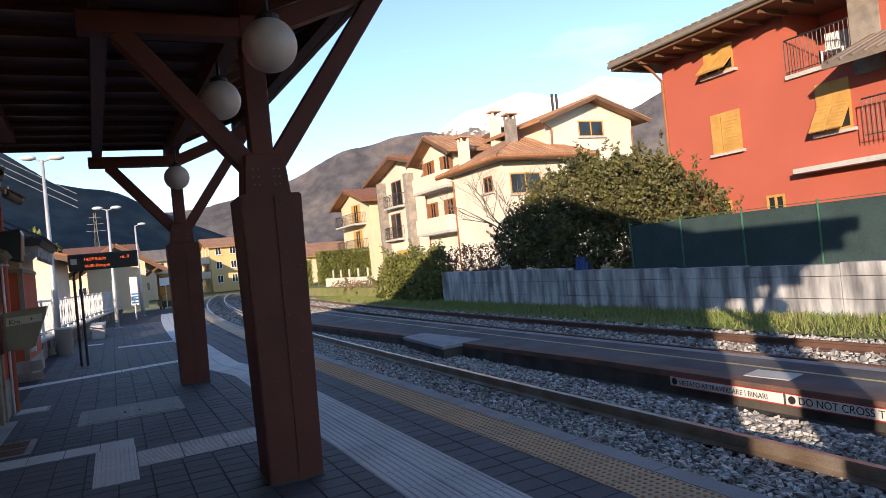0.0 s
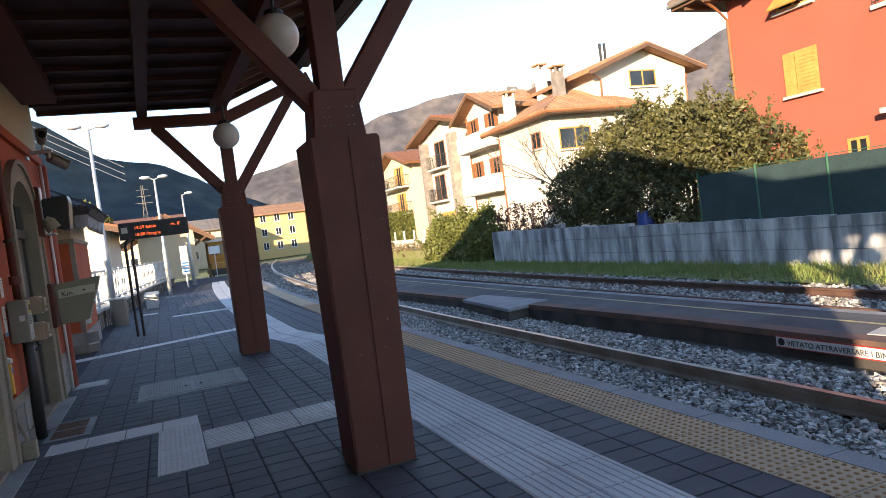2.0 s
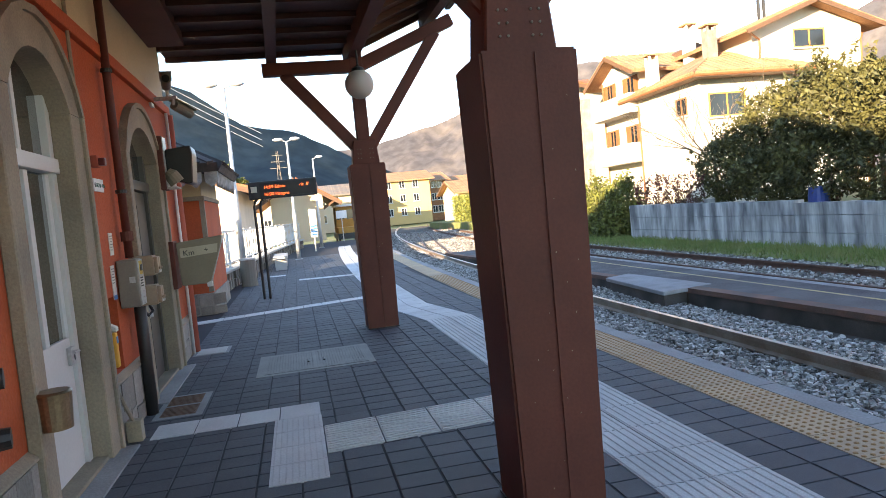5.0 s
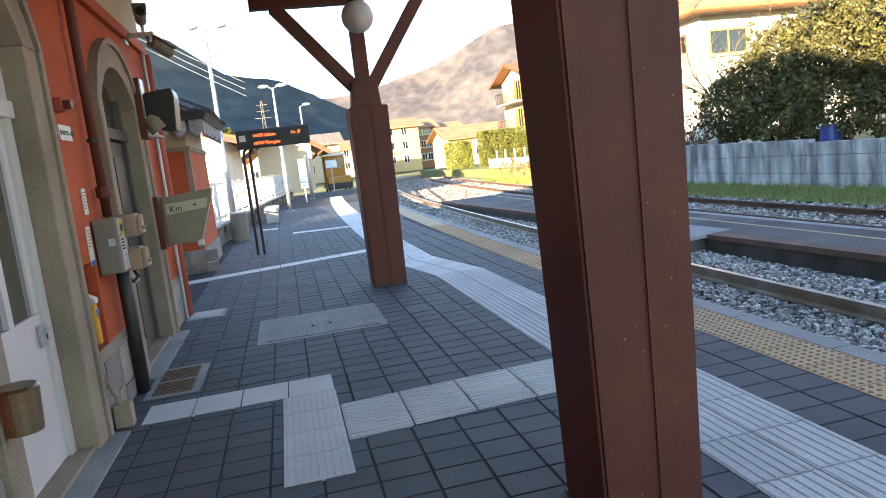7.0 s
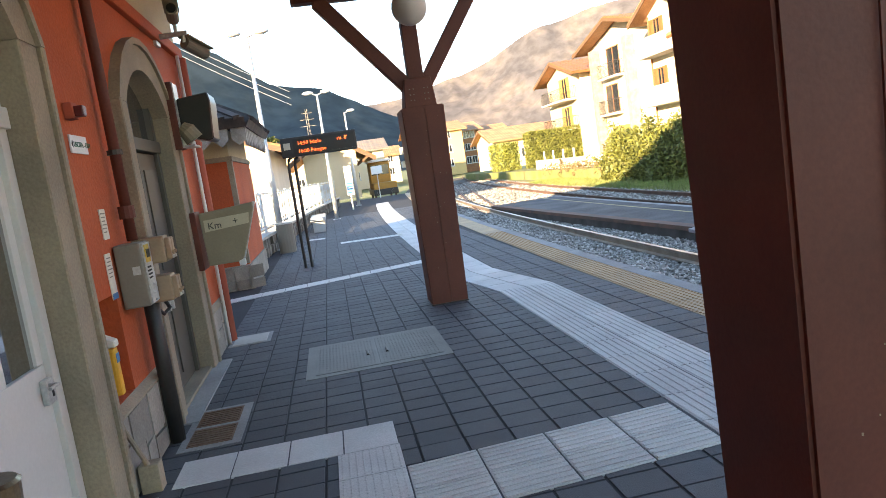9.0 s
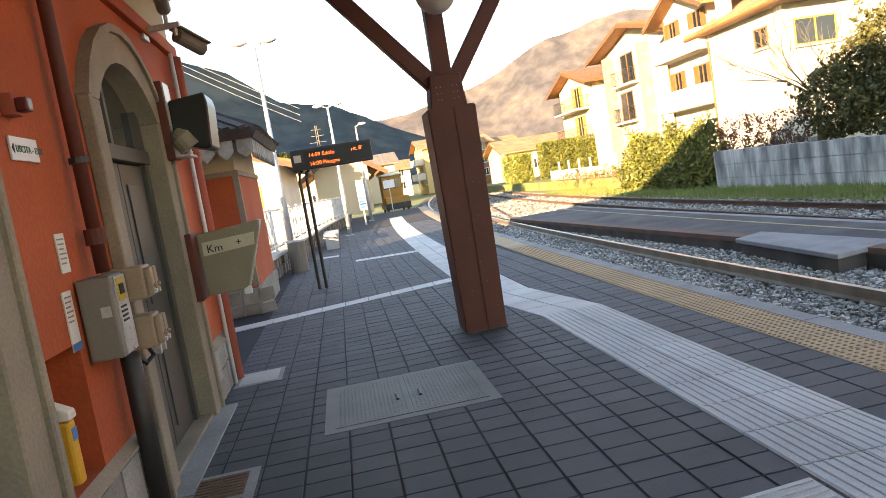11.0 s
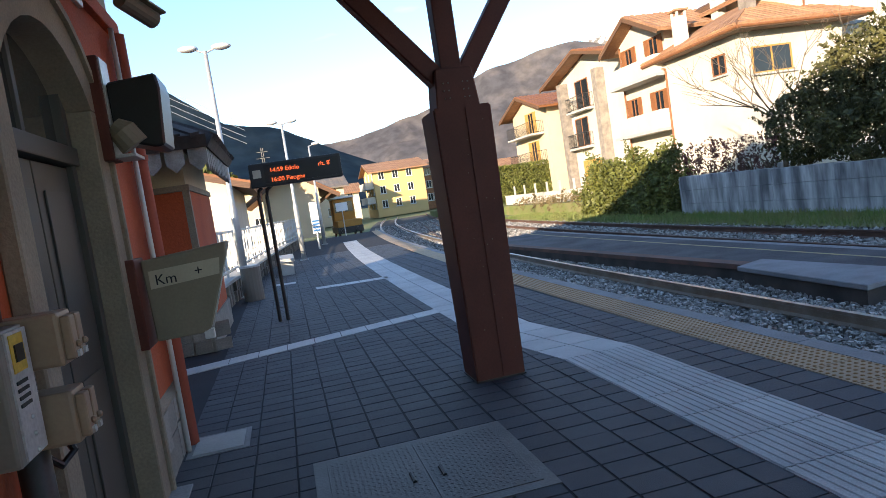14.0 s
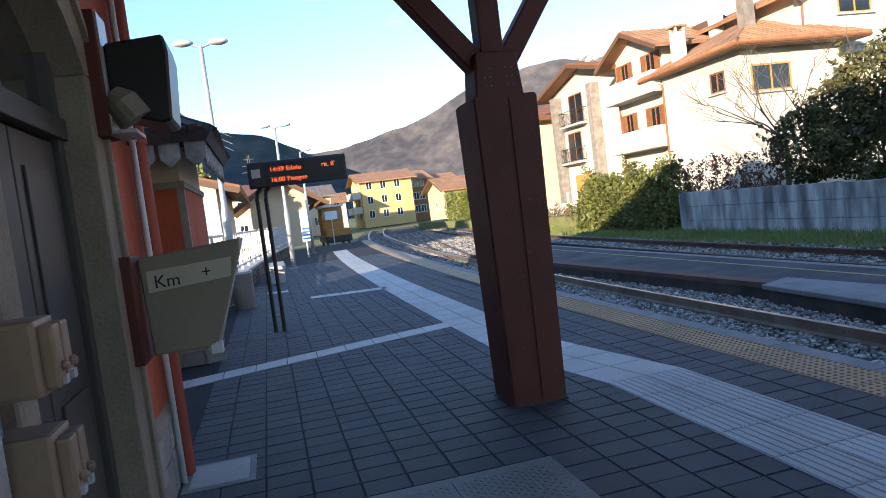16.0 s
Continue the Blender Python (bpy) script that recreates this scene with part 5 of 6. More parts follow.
# buildings at the far bend
def block(name, label, x0, x1, y0, y1, h, m, roof_m=BSHUT, storeys=3, ridge="x"):
    b = gable_house(name, label, x0, x1, y0, y1, -0.5, h, h + 1.5, m, roof_m, ridge, 0.8)
    for s in range(storeys):
        z = 0.9 + s * (h / storeys)
        n = max(2, int((x1 - x0) / 2.6))
        for k in range(n):
            add_window(b, ("y", y0), x0 + 0.8 + k * (x1 - x0 - 1.4) / n, 0.9, 1.2, z, "plain", PAINTW)
        for k in range(max(1, int((y1 - y0) / 4))):
            add_window(b, ("x", x0), y0 + 1 + k * 4, 1.0, 1.2, z, "plain", PAINTW)
    return b


fb = block("apartment_block", "yellow and white apartment block with balconies", 15.0, 23.0, 112, 124, 6.6, YELW, TILE, 3)
for z in (1.9, 4.2):
    balcony(fb, 15.0, 113, 121, z, 1.3, True, WHITEW)
block("apartment_block", "brick-red apartment block beyond the tracks", 23.6, 27, 118, 130, 6.4, BSHUT, TILE, 3)
block("town_house", "white town house with a tiled roof", 27.6, 33, 122, 132, 5.6, WHITEW, TILE, 2)
block("town_house", "pale town house with a tiled roof", 34, 42, 126, 138, 5.0, BEIGEW, TILE, 2)
block("town_house", "low cream town house with a tiled roof", 22, 31, 88, 98, 3.4, CREAM, TILE, 1)
block("town_house", "grey old town house with small windows", 4.0, 9.5, 104, 114, 5.0, BEIGEW, GTILE, 2)
block("town_house", "white town house with a tiled roof", 9.8, 14.0, 126, 136, 4.4, WHITEW, TILE, 2)
block("town_house", "pale old town house with brown roof", -6.0, 3.4, 86, 98, 5.2, BEIGEW, BSHUT, 2)

for i, (x, y, h, r) in enumerate(((-3.5, 50, 4.6, 1.7), (-6.5, 38, 5.4, 1.9), (-12, 40, 5.5, 2.2))):
    shrub("garden_tree", 2600, [(x + random.uniform(-.8, .8), y + random.uniform(-.8, .8), h - 0.6 + random.uniform(-.8, .6)) for _ in range(6)], [(r * 0.6, r * 0.6, r * 0.55)] * 6, 0.2, HEDGE if i == 0 else mat("brown_leaves", (0.25, 0.13, 0.05), 0.8, bump=0.0, piece=0.3), "leafy tree behind the station roofs", 2, "tree")


# ---- mountains ----
def ridge(name, label, dist, az, el, material, seed, near=0.35, n=220, rows=30):
    """A mountainside whose crest follows the skyline given as bearing and height in degrees."""
    az, el = np.array(az, float), np.array(el, float)
    aa = np.linspace(az[0], az[-1], n)
    ee = np.interp(aa, az, el)
    V, F = [], []
    for j in range(rows):
        f = j / (rows - 1)
        for i in range(n):
            a = radians(aa[i])
            d = dist * (near + (1 - near) * f)
            hgt = dist * math.tan(radians(ee[i])) * f ** 1.25
            p = Vector((d * math.sin(a), d * math.cos(a), 0))
            w = noise.fractal(Vector((p.x * 0.0035 + seed, p.y * 0.0035, seed)), 1.0, 2.0, 5)
            amp = dist * 0.014 * min(1, f * 3)
            V.append((p.x, p.y, -4 + max(0, hgt + w * amp * (0.35 if j == rows - 1 else 1.0))))
    for j in range(rows - 1):
        for i in range(n - 1):
            k = j * n + i
            F.append((k, k + 1, k + n + 1, k + n))
    ob = raw(name, V, F, material, None, "structure", label, "mountain")
    for p in ob.data.polygons:
        p.use_smooth = True
    return ob


# left and middle slopes: a bluish, muted base colour carries some distance haze
M_LEFT = mountain_mat("hazy_wooded_slope", (0.05, 0.062, 0.07), (0.065, 0.077, 0.08), (0.10, 0.10, 0.09), 9000)
M_RIGHT = mountain_mat("hazy_bare_slope", (0.078, 0.075, 0.082), (0.100, 0.092, 0.096), (0.132, 0.116, 0.110), 9000)
M_SNOW = mountain_mat("snowy_slope", (0.16, 0.15, 0.14), (0.22, 0.20, 0.18), (0.30, 0.27, 0.23), 800)
# the far left of this crest is unseen, added high to shade the visible slope
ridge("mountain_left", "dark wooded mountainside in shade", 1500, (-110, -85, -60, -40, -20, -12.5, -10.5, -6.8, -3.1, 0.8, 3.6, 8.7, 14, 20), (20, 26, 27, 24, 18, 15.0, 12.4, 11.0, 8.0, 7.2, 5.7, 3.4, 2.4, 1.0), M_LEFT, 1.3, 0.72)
ridge("mountain_middle", "brown winter mountainside lit by low sun", 3700, (-4, 3.6, 6.4, 9.2, 14.0, 18, 22.8, 25.6, 29, 33, 40, 46, 60, 80), (4, 5.5, 5.7, 6.2, 7.6, 9.2, 10.2, 10.4, 9.4, 8.2, 9.2, 11.8, 12, 10), M_RIGHT, 5.7, 0.82)
ridge("mountain_snowy", "snow-capped mountain range far off", 4700, (20, 25, 27.0, 29, 31, 33.4, 36, 38, 39.8, 42, 44.4, 50, 60), (8.0, 9.5, 10.6, 11.6, 12.2, 12.7, 11.9, 12.3, 13.1, 12.6, 11.4, 11, 10), M_SNOW, 9.1, 0.84)


# power line across the valley side
pyl = thing("pylon", "distant grey lattice power pylon", "pylon", at=pose(-3.0, 300, -0.62))
for sx in (-1, 1):
    for sy in (-1, 1):
        part("leg", tube([(sx * 2.2, sy * 2.2, 0), (sx * 0.5, sy * 0.5, 24), (sx * 0.35, sy * 0.35, 32.5)], 0.10, 5), GREYM, pyl)
for i in range(12):
    z = i * 2.7
    w0, w1 = 2.2 - z * 0.068 if z < 25 else 0.5, max(0.4, 2.2 - (z + 2.7) * 0.068)
    for a in (-1, 1):
        part("brace", tube([(a * w0, -w0, z), (-a * w1, -w1, z + 2.7)], 0.05, 4), GREYM, pyl)
for z, w in ((25.5, 3.4), (28.2, 2.8), (30.8, 2.2)):
    part("cross_arm", beam((-w, 0, z), (w, 0, z), 0.14, 0.16), GREYM, pyl)
for k in range(4):
    zz = 2.4 * k
    pts = [(-120 + 9.4 * i, 262, 106 + zz - 0.70 * 9.4 * i + 0.0011 * (9.4 * i - 60) ** 2) for i in range(13)]
    tagged(link("power_cable", tube(pts, 0.075, 5), STEEL), "pale overhead power cable across the mountainside", "cable", "power cables")


# ---- fittings on the station wall ----
WX = WALL_X
pipe = thing("downpipe", "dark brown rainwater pipe fixed to the wall", "pipe")
part("pipe", tube([(WX + 0.07, 7.80, 1.36), (WX + 0.07, 7.80, 3.7)], 0.034, 12), BROWN, pipe, smooth=True)
part("joint", tube([(WX + 0.07, 7.80, 1.5), (WX + 0.07, 7.80, 1.58)], 0.05, 12), BROWN, pipe)
part("lower_pipe", tube([(WX + 0.09, 7.86, 0.0), (WX + 0.09, 7.86, 1.2)], 0.05, 12), IRON, pipe, smooth=True)
for z in (1.9, 2.9):
    part("clip", tube([(WX + 0.07, 7.80, z), (WX + 0.07, 7.80, z + 0.03)], 0.047, 12), IRON, pipe)
for yy, m, lab, r in ((10.62, PAINTW, "pale narrow pipe running down the wall corner", 0.018), (10.80, REDW, "rust-red corner rainwater pipe", 0.05)):
    p = thing("downpipe", lab, "pipe")
    part("pipe", tube([(WX + 0.06, yy, 0.0), (WX + 0.06, yy, 3.0)], r, 10), m, p, smooth=True)
    for z in (0.9, 2.1):
        part("clip", tube([(WX + 0.06, yy, z), (WX + 0.06, yy, z + 0.04)], r + 0.008, 10), m, p)
con = thing("cable_conduit", "thin pale cable conduit with a floor box", "conduit")
part("conduit", tube([(WX + 0.03, 6.97, 3.3), (WX + 0.03, 6.97, 0.55), (WX + 0.06, 6.99, 0.4), (WX + 0.12, 7.10, 0.12)], 0.014, 8), TRIM, con)
part("floor_box", box(WX + 0.06, WX + 0.17, 7.06, 7.16, 0.0, 0.16, 0.008), TRIM, con)

tm = thing("ticket_validator", "grey metal ticket validator with a yellow label strip", "ticket machine")
part("case", box(WX + 0.01, WX + 0.165, 7.57, 7.77, 0.96, 1.35, 0.012), GREYM, tm)
part("steel_front", box(WX + 0.165, WX + 0.171, 7.61, 7.77, 0.97, 1.34), STEEL, tm)
part("yellow_label", box(WX + 0.171, WX + 0.174, 7.63, 7.73, 1.22, 1.33), GOLD, tm)
part("slot", box(WX + 0.174, WX + 0.179, 7.65, 7.71, 1.25, 1.30), BLACK, tm)
for q in range(4):
    part("slot_bar", box(WX + 0.171, WX + 0.175, 7.63, 7.71, 1.12 + q * 0.022, 1.13 + q * 0.022), INK, tm)
part("square_mark", box(WX + 0.10, WX + 0.145, 7.567, 7.57, 1.16, 1.21), STEEL, tm)
for z in (0.98, 1.03, 1.08):
    part("rivet", ball((WX + 0.173, 7.69, z), 0.008, u=8, v=6), STEEL, tm)
part("mounting_bar", box(WX, WX + 0.04, 7.65, 8.3, 1.0, 1.05), IRON, tm)
for k, (y, z) in enumerate(((7.81, 1.19), (7.81, 0.94))):
    sb = thing("socket_box", "brown-beige double socket box with hinged lids", "socket box", "socket boxes", at=pose(WX + 0.05, y, z))
    part("body", box(0.0, 0.2, 0.0, 0.14, 0.0, 0.17, 0.012), PLASTIC, sb)
    for q in range(2):
        lid = part("lid", box(0.2, 0.232, 0.01 + q * 0.065, 0.065 + q * 0.065, 0.015, 0.155, 0.008), PLASTIC, sb)
        part("lid_knob", ball((0.238, 0.037 + q * 0.065, 0.06), 0.012, u=8, v=6), PLASTIC, lid)
        part("latch", box(0.232, 0.24, 0.025 + q * 0.065, 0.05 + q * 0.065, 0.02, 0.04), STEEL, lid)
    part("bracket", box(-0.05, 0.0, 0.03, 0.11, 0.04, 0.13), IRON, sb)
cab_ = tagged(link("cable", tube([(WX + 0.12, 8.04, 0.95), (WX + 0.16, 8.02, 0.87), (WX + 0.13, 7.97, 0.84), (WX + 0.09, 7.93, 0.9), (WX + 0.06, 7.9, 1.0)], 0.014, 8), BLACK), "short looped black cable under the sockets", "cable")
yb = thing("yellow_box", "small yellow-orange plastic box on the wall", "box")
part("case", box(WX + 0.003, WX + 0.08, 7.03, 7.095, 0.58, 0.84, 0.015), YBOX, yb)
part("hood", prism([(WX + 0.003, 0.93), (WX + 0.09, 0.88), (WX + 0.09, 0.845), (WX + 0.003, 0.845)], 7.03, 7.095, "y", bevel=0.006), PAPER, yb)
part("blue_label", box(WX + 0.08, WX + 0.083, 7.04, 7.085, 0.76, 0.81), BLUEP, yb)
ex = thing("exit_sign", "small white sign with green exit lettering", "sign")
part("plate", box(WX + 0.002, WX + 0.012, 7.24, 7.5, 1.90, 2.0, 0.002), PAINTW, ex)
TX = Matrix.Rotation(radians(90), 4, "Z") @ Matrix.Rotation(radians(90), 4, "X")
writing("words", "USCITA - EXIT", 0.042, Matrix.Translation((WX + 0.014, 7.28, 1.935)) @ TX, mat("green_ink", (0.02, 0.16, 0.09), 0.6, bump=0), ex)
part("arrow", prism([(7.25, 1.95), (7.265, 1.97), (7.265, 1.93)], WX + 0.012, WX + 0.015, "x"), INK, ex)
al = thing("alarm_box", "small dark red alarm call box", "alarm")
part("base", box(WX + 0.002, WX + 0.05, 7.25, 7.34, 2.08, 2.17, 0.006), REDW, al)
part("button_head", box(WX + 0.05, WX + 0.1, 7.265, 7.325, 2.09, 2.15, 0.01), mat("dark_red_plastic", (0.16, 0.02, 0.02), 0.4), al)
for ya, yb2, za, zb, lab in ((7.48, 7.58, 1.40, 1.58, "small printed paper notice taped to the wall"), (7.42, 7.52, 1.05, 1.32, "printed timetable notice with a blue foot")):
    no = thing("paper_notice", lab, "notice")
    part("sheet", box(WX + 0.002, WX + 0.008, ya, yb2, za, zb), PAPER, no)
    for q in range(6):
        part("text_bar", box(WX + 0.008, WX + 0.0095, ya + 0.012, yb2 - 0.012 - 0.01 * (q % 3), zb - 0.03 - q * 0.022, zb - 0.023 - q * 0.022), GREYM, no)
    if zb < 1.4:
        part("blue_foot", box(WX + 0.008, WX + 0.0095, ya, yb2, za, za + 0.035), BLUEP, no)
bs = thing("platform_sign", "dark teal enamel platform number sign on a wall bracket", "sign")
part("panel", box(WX + 0.03, WX + 0.53, 3.98, 4.01, 2.14, 2.53, 0.008), BLUE, bs)
part("bracket", box(WX, WX + 0.2, 3.99, 4.0, 2.53, 2.56), IRON, bs)
writing("words", "Binario", 0.13, facing(WX + 0.07, 3.978, 2.43), PAINTW, bs)
writing("number", "1", 0.30, facing(WX + 0.34, 3.978, 2.17), PAINTW, bs)
ash = thing("ashtray_bin", "small bronze wall ashtray with a side handle", "ashtray")
part("cup", tube([(WX + 0.13, 5.50, 0.57), (WX + 0.13, 5.50, 0.76)], [0.078, 0.088], 20), BRONZE, ash, smooth=False)
part("lid", tube([(WX + 0.13, 5.50, 0.76), (WX + 0.13, 5.50, 0.772)], [0.092, 0.08], 20), BRONZE, ash)
part("bracket", box(WX, WX + 0.07, 5.46, 5.54, 0.60, 0.73, 0.006), BRONZE, ash)
hd2 = thing("iron_holder", "black iron shutter holder with two knobs", "wall fitting")
part("bar", box(WX + 0.002, WX + 0.03, 4.78, 4.82, 0.62, 1.1, 0.005), IRON, hd2)
for z in (0.72, 0.98):
    part("knob", tube([(WX + 0.03, 4.8, z), (WX + 0.1, 4.82, z), (WX + 0.17, 4.84, z)], [0.02, 0.05, 0.045], 10), IRON, hd2)

km = thing("km_board", "beige metal distance board tapering downwards, on a wall box", "sign")
part("wall_box", box(WX + 0.002, WX + 0.10, 9.78, 10.05, 0.90, 1.44, 0.01), BROWN, km)
bm = prism([(WX + 0.105, 1.42), (0.125, 1.46), (0.115, 1.38), (-0.04, 0.95), (-0.07, 0.92), (WX + 0.12, 0.92)], 9.92, 9.98, "y", bevel=0.008)
part("panel", bm, BEIGEM, km)
# brighter strip puts the light on the panel's right edge into its colour
part("lit_edge", beam((0.13, 9.97, 1.46), (-0.05, 9.97, 0.93), 0.03, 0.012, up=(0, 1, 0)), STEEL, km)
lb = part("label_strip", prism([(WX + 0.14, 1.24), (0.06, 1.27), (0.075, 1.37), (WX + 0.14, 1.35)], 9.913, 9.919, "y"), BEIGEL, km)
writing("words", "Km", 0.09, facing(WX + 0.17, 9.911, 1.262, 0), INK, lb)
writing("plus", "+", 0.09, facing(WX + 0.40, 9.911, 1.28, 0), INK, lb)
part("foot_clip", box(-0.09, -0.03, 9.92, 9.98, 0.88, 0.94, 0.006), PAINTW, km)
mo = thing("monitor", "black hooded platform monitor on a brown wall bracket", "monitor")
part("wall_box", box(WX + 0.002, WX + 0.11, 9.76, 9.98, 2.02, 2.62, 0.01), BROWN, mo)
part("steel_plate", box(WX + 0.11, WX + 0.118, 9.78, 9.97, 2.04, 2.61), STEEL, mo)
bm = prism([(WX + 0.12, 2.47), (-0.09, 2.50), (-0.075, 2.42), (-0.10, 2.08), (-0.15, 2.07), (WX + 0.12, 2.14)], 9.82, 10.2, "y", bevel=0.012)
part("hood", bm, BLACK, mo)
part("loudspeaker", tube([(WX + 0.13, 9.80, 2.22), (WX + 0.17, 9.80, 2.18), (WX + 0.22, 9.81, 2.09)], [0.05, 0.08, 0.085], 14), BEIGEM, mo)
part("shelf", box(WX + 0.1, WX + 0.22, 9.78, 10.05, 2.03, 2.05, 0.004), STEEL, mo)
cc = thing("security_camera", "pair of grey security cameras on a wall arm", "camera")
part("arm", beam((WX, 10.0, 3.06), (WX + 0.30, 9.95, 3.06), 0.04, 0.04), STEEL, cc)
part("bracket", box(WX - 0.002, WX + 0.03, 9.92, 10.08, 2.98, 3.14, 0.005), STEEL, cc)
for px, py, pz, tx, ty, tz in ((0.20, 9.98, 3.20, 0.24, 9.72, 3.23), (0.26, 9.96, 2.98, 0.40, 10.18, 2.90)):
    p, q = Vector((WX + px, py, pz)), Vector((WX + tx, ty, tz))
    body = part("camera_body", tube([p, q], 0.055, 14), GREYM, cc)
    part("lens", tube([q, q + (q - p).normalized() * 0.012], 0.042, 12), BLACK, body)
    part("hood", beam(p + Vector((0, 0, 0.058)), q + (q - p).normalized() * 0.05 + Vector((0, 0, 0.058)), 0.13, 0.012), BEIGEM, body)
    part("stem", tube([p, (p.x, p.y, 3.06)], 0.018, 8), STEEL, body)

# ---- floor fittings ----
ha_ = thing("floor_hatch", "grey chequer-plate double floor hatch in a steel frame", "hatch")
part("frame", box(0.42, 1.64, 8.70, 9.80, -0.005, 0.004), HATCH, ha_)
for x0, x1 in ((0.50, 1.03), (1.04, 1.57)):
    lf = part("leaf", box(x0, x1, 8.78, 9.72, 0.0, 0.009, 0.002), HATCH, ha_)
    hx = x1 - 0.08 if x0 < 0.8 else x0 + 0.08
    part("lift_handle", tube([(hx, 9.12, 0.011), (hx, 9.25, 0.011)], 0.012, 8), BLACK, lf)
    bm = bmesh.new()
    for i in range(17):
        for j in range(30):
            u, w = x0 + 0.03 + i * 0.029, 8.81 + j * 0.03
            d = 0.009 if (i + j) % 2 else -0.009
            v = [bm.verts.new(p) for p in ((u - 0.009, w - d, 0.0092), (u + 0.003, w + 0.003, 0.0115), (u + 0.009, w + d, 0.0092), (u - 0.003, w - 0.003, 0.0115))]
            bm.faces.new(v)
    tagged(part("chequer", bm, HATCH, lf), kind="stuff")
dr = thing("drain_cover", "pale concrete drain cover by the wall", "drain cover")
part("frame", box(-0.43, 0.0, 10.44, 10.92, -0.004, 0.005), KERB, dr)
part("cover", box(-0.39, -0.04, 10.48, 10.88, 0.0, 0.010, 0.003), CONCB, dr)
gr = thing("floor_grate", "rusty iron grate in a pale concrete frame", "grate")
part("frame", box(-0.36, 0.04, 7.6, 8.4, -0.004, 0.005), KERB, gr)
for q in range(2):
    part("grate_leaf", box(-0.31, -0.02, 7.66 + q * 0.37, 7.98 + q * 0.37, 0.0, 0.008), RUSTG, gr)
    for r in range(7):
        part("grate_bar", box(-0.30, -0.03, 7.68 + q * 0.37 + r * 0.042, 7.70 + q * 0.37 + r * 0.042, 0.008, 0.014), RUSTG, gr)


# ---- paving, laid piece by piece ----
def quad_piece(pts, z=0.004, edge=0.004):
    """A flat tile with a chamfered rim."""
    c = sum((Vector(p) for p in pts), Vector((0, 0))) / len(pts)
    bm = bmesh.new()
    lo = [bm.verts.new((p[0], p[1], z - 0.012)) for p in pts]
    hi = []
    for p in pts:
        d = Vector(p) - c
        k = 1 - edge / max(d.length, 0.05)
        hi.append(bm.verts.new((c.x + d.x * k, c.y + d.y * k, z)))
    bm.faces.new(hi)
    for i in range(len(pts)):
        j = (i + 1) % len(pts)
        bm.faces.new((lo[i], lo[j], hi[j], hi[i]))
    return bm


def path_left(y):
    kink = 0.30 * min(1.0, max(0.0, (y - 10.9) / 1.7))
    return 2.585 - kink + 0.00135 * max(0, y - 14) ** 2


def ribbed(w, l, ribs):
    """A pale tactile tile with raised ribs along its length."""
    bm = quad_piece([(0.003, 0.003), (w - 0.003, 0.003), (w - 0.003, l - 0.003), (0.003, l - 0.003)], 0.004, 0.004)
    for r in range(ribs):
        x = (r + 0.5) * w / ribs
        v = [bm.verts.new(p) for p in ((x - 0.016, 0.008, 0.004), (x - 0.009, 0.008, 0.009), (x + 0.009, 0.008, 0.009), (x + 0.016, 0.008, 0.004), (x - 0.016, l - 0.008, 0.004), (x - 0.009, l - 0.008, 0.009), (x + 0.009, l - 0.008, 0.009), (x + 0.016, l - 0.008, 0.004))]
        for a, b in ((0, 1), (1, 2), (2, 3)):
            bm.faces.new((v[a], v[b], v[b + 4], v[a + 4]))
    return bm


path = thing("tactile_path", "pale ribbed tactile guide path along the platform", "paving", kind="structure")
tile_me = None
PW, PL = 0.325, 0.44
for i in range(20):
    y = 2.1 + i * PL
    for k in range(2):
        x = 2.585 + k * PW
        if tile_me is None:
            o = part("tactile_tile", ribbed(PW, PL, 6), WHITEP, path)
            tile_me = o.data
            o.matrix_basis = pose(x, y, 0)
        else:
            share("tactile_tile", tile_me, path, pose(x, y, 0))
for i in range(64):
    y = 2.1 + 20 * PL + i * PL
    for k in range(2):
        pts = [(path_left(y + a) + (k + b) * PW, y + a) for a, b in ((0.003, 0.01), (0.003, 0.99), (PL - 0.003, 0.99), (PL - 0.003, 0.01))]
        part("tactile_tile", quad_piece(pts, 0.004, 0.004), WHITEP, path)

bands = thing("pale_paving_bands", "pale tactile bands crossing the dark paving", "paving", kind="structure")
for i in range(4):
    x0 = -0.27 + i * 0.32
    part("band_tile", quad_piece([(x0, 7.05), (x0 + 0.315, 7.05), (x0 + 0.315, 7.43), (x0, 7.43)]), WHITEP, bands)
sq_me = None
for i in range(4):
    for k in range(1):
        bm = quad_piece([(0.65, 5.67 + i * 0.345), (1.01, 5.67 + i * 0.345), (1.01, 6.012 + i * 0.345), (0.65, 6.012 + i * 0.345)], 0.0045)
        for a in range(9):
            for b in range(9):
                u, w = 0.675 + a * 0.039, 5.695 + i * 0.345 + b * 0.037
                r = 0.010
                v = [bm.verts.new(p) for p in ((u - r, w, 0.0045), (u, w - r, 0.0045), (u + r, w, 0.0045), (u, w + r, 0.0045), (u, w, 0.010))]
                for c in range(4):
                    bm.faces.new((v[c], v[(c + 1) % 4], v[4]))
        part("band_tile", bm, WHITEP, bands)
for i in range(4):
    for k in range(2):
        x0, y0 = 1.015 + i * 0.39, 6.10 + k * 0.31 + i * 0.03
        bm = quad_piece([(x0, y0), (x0 + 0.385, y0 + 0.03), (x0 + 0.385, y0 + 0.335), (x0, y0 + 0.305)])
        for r in range(6):
            w = y0 + 0.03 + r * 0.05
            beam((x0 + 0.01, w, 0.005), (x0 + 0.375, w + 0.029, 0.005), 0.02, 0.009, bm)
        part("band_tile", bm, WHITEP, bands)
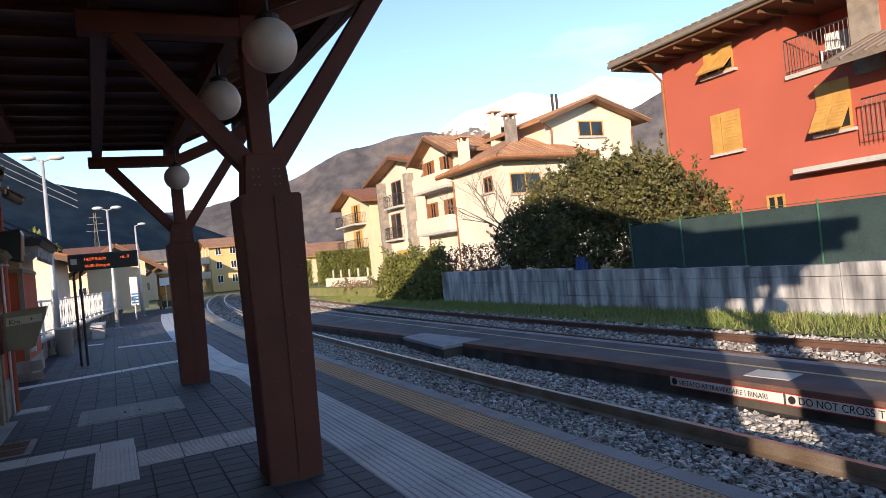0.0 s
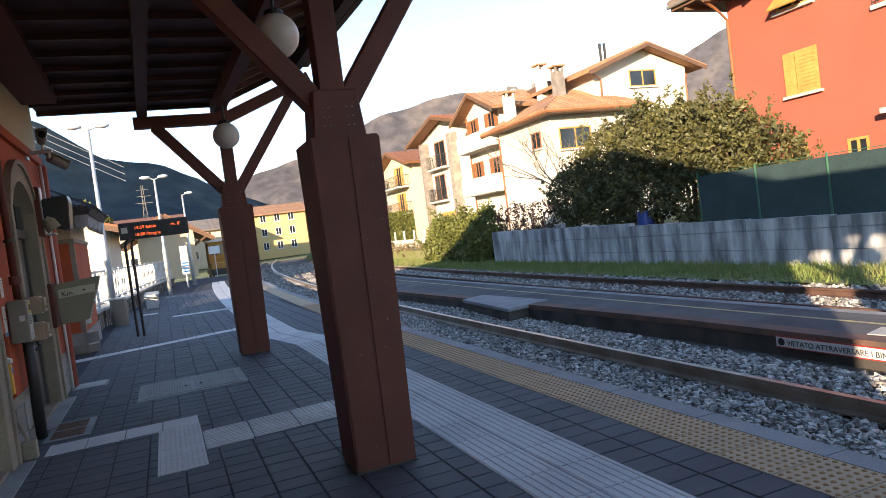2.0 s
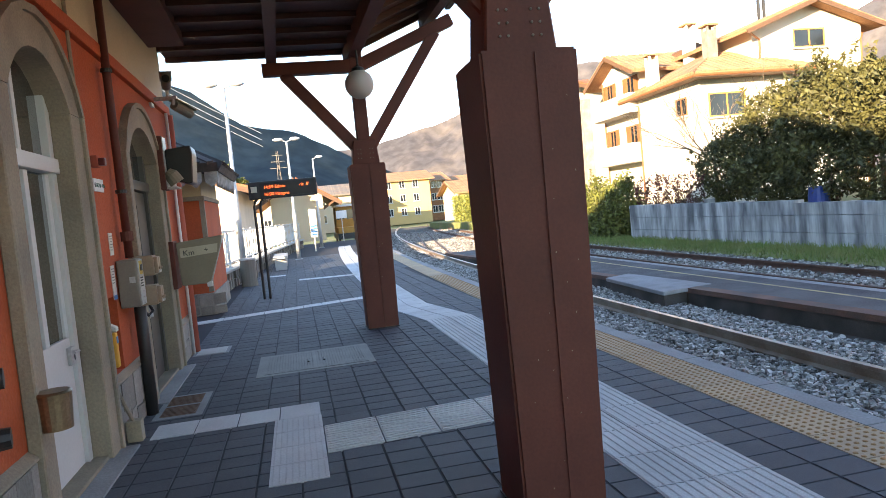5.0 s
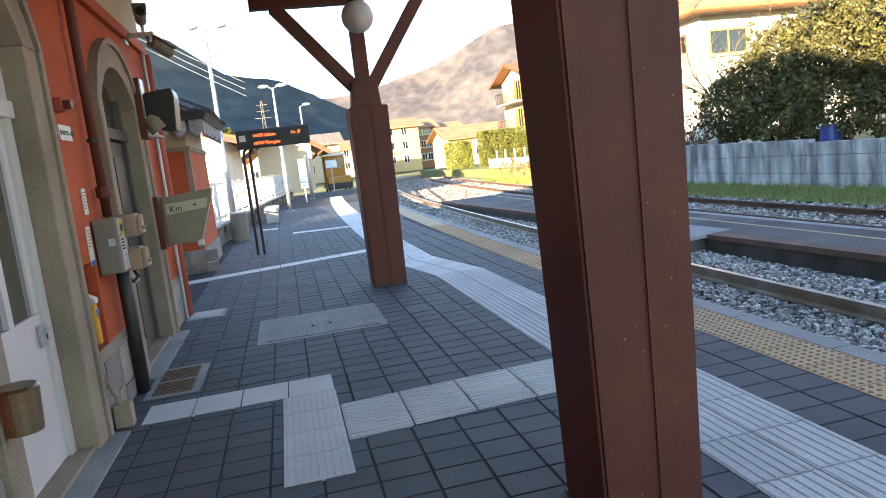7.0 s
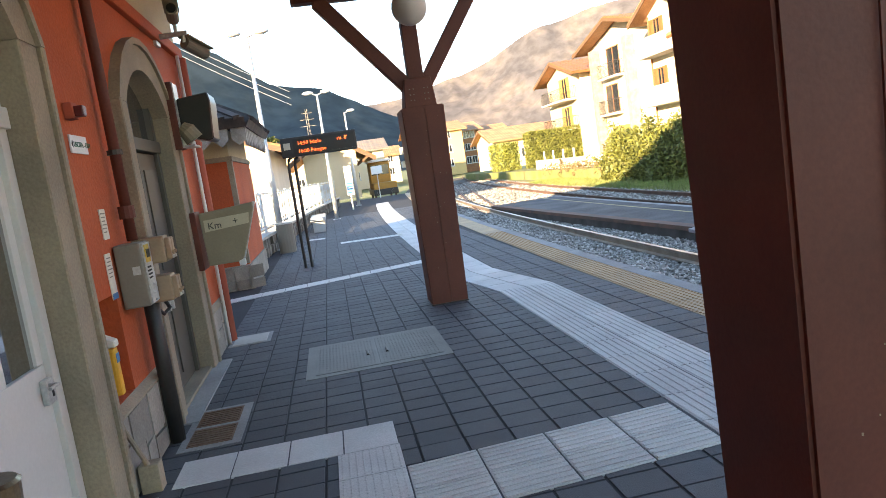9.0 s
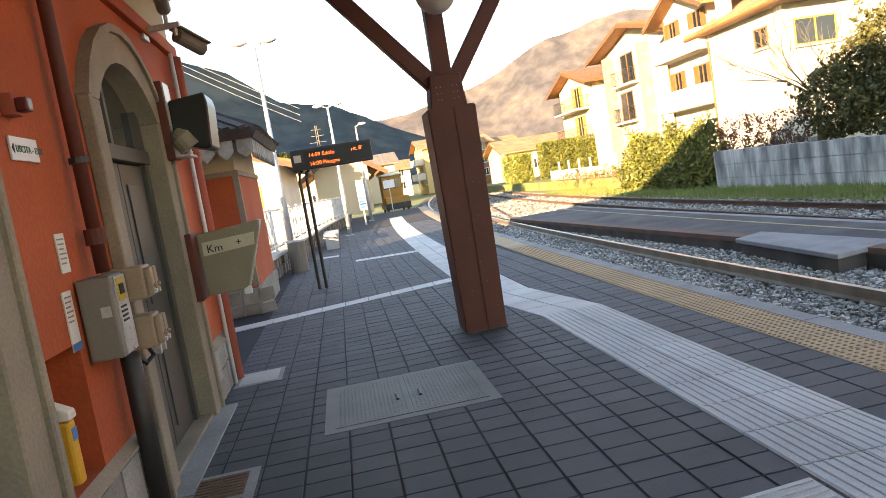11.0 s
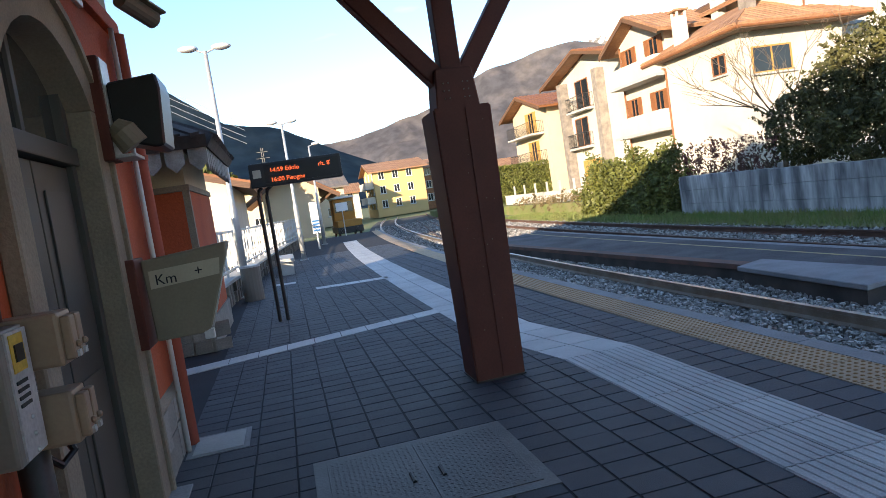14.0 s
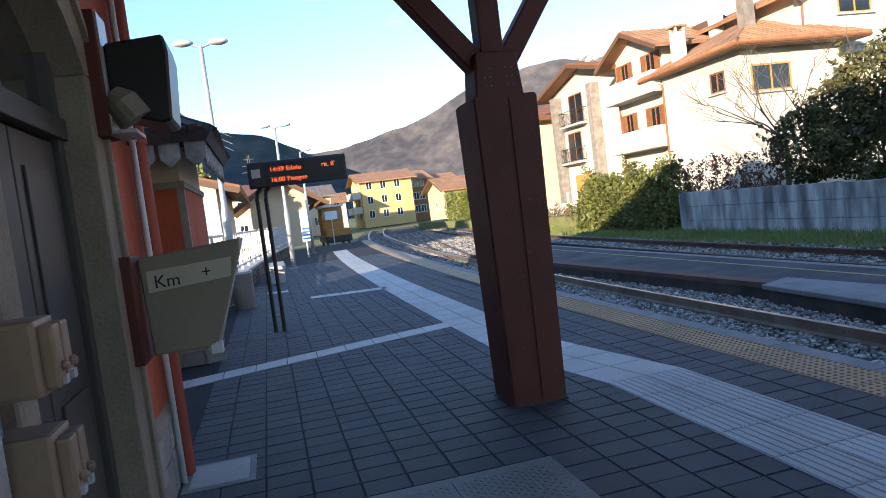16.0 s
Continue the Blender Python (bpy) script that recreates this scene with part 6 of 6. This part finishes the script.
for i in range(10):
    f0, f1 = i / 10, (i + 0.985) / 10
    p = lambda f, d: (-1.05 + 3.35 * f, 13.42 + 0.95 * f + d)
    part("band_tile", quad_piece([p(f0, 0), p(f1, 0), p(f1, 0.36), p(f0, 0.36)]), WHITEP, bands)
for i in range(5):
    f0, f1 = i / 5, (i + 0.98) / 5
    p = lambda f, d: (0.93 + 1.5 * f, 19.95 - 0.3 * f + d)
    part("band_tile", quad_piece([p(f0, 0), p(f1, 0), p(f1, 0.4), p(f0, 0.4)]), WHITEP, bands)
part("band_tile", quad_piece([(0.08, 22.3), (0.55, 22.1), (0.55, 22.5), (0.08, 22.7)]), WHITEP, bands)

warn = thing("warning_strip", "worn ochre tactile warning strip with raised dots", "paving", kind="structure")
ws_me = None
for i in range(118):
    y = 0.6 + i * 0.40
    x = EDGE - 0.565 + bend(y + 0.2)
    if y < 17:
        if ws_me is None:
            bm = quad_piece([(0, 0.003), (0.395, 0.003), (0.395, 0.397), (0, 0.397)], 0.004, 0.004)
            o = part("warning_tile", bm, YELLOW, warn)
            o.data.materials.append(YDOME)
            bm = bmesh.new()
            bm.from_mesh(o.data)
            for a in range(7):
                for b in range(7):
                    u, w = 0.03 + a * 0.056, 0.03 + b * 0.056
                    v = [bm.verts.new((u + 0.016 * math.cos(q * 1.047), w + 0.016 * math.sin(q * 1.047), 0.004)) for q in range(6)]
                    t = [bm.verts.new((u + 0.010 * math.cos(q * 1.047), w + 0.010 * math.sin(q * 1.047), 0.010)) for q in range(6)]
                    for q in range(6):
                        bm.faces.new((v[q], v[(q + 1) % 6], t[(q + 1) % 6], t[q])).material_index = 1
                    bm.faces.new(t).material_index = 1
            bm.to_mesh(o.data)
            bm.free()
            ws_me = o.data
            o.matrix_basis = pose(x, y, 0)
        else:
            share("warning_tile", ws_me, warn, pose(x, y, 0, 0, 0, -math.degrees(math.atan(0.0024 * max(0, y - 8)))))
    else:
        dx = bend(y + 0.4) - bend(y)
        part("warning_tile", quad_piece([(x, y + 0.003), (x + 0.395, y + 0.003), (x + 0.395 + dx, y + 0.397), (x + dx, y + 0.397)], 0.004, 0.004), YELLOW, warn)

TX_, TY_ = 0.262, 0.205
paver_bm = quad_piece([(0.003, 0.003), (TX_ - 0.003, 0.003), (TX_ - 0.003, TY_ - 0.003), (0.003, TY_ - 0.003)], 0.0, 0.007)
paver_me = bpy.data.meshes.new("paver")
paver_bm.to_mesh(paver_me)
paver_bm.free()
paver_me.materials.append(PAVER)
V, F = [], []
near = 0
for j in range(150):
    y = 1.0 + j * TY_
    for i in range(20):
        x = WALL_X + 0.02 + i * TX_
        lim = EDGE - 0.16 - 0.405 + bend(y)
        xc, yc = x + TX_ / 2, y + TY_ / 2
        if x + TX_ > lim + 0.1:
            continue
        if path_left(yc) + 0.02 < x and x + TX_ < path_left(yc) + 0.63:
            continue
        if 0.44 < x and x + TX_ < 1.62 and 8.72 < y and y + TY_ < 9.78:
            continue
        jit = pose(x + random.uniform(-.0015, .0015), y + random.uniform(-.0015, .0015), random.uniform(-.0015, .0008), random.uniform(-.25, .25), random.uniform(-.25, .25), 0)
        if near < 320 and -0.3 < x < 2.4 and 7.4 < y < 10.2:
            near += 1
            share("paver", paver_me, floor, jit)
        else:
            k = len(V)
            V += [tuple(jit @ v.co) for v in paver_me.vertices]
            F += [tuple(k + q for q in p.vertices) for p in paver_me.polygons]
raw("paver_field", V, F, PAVER, floor, "stuff")
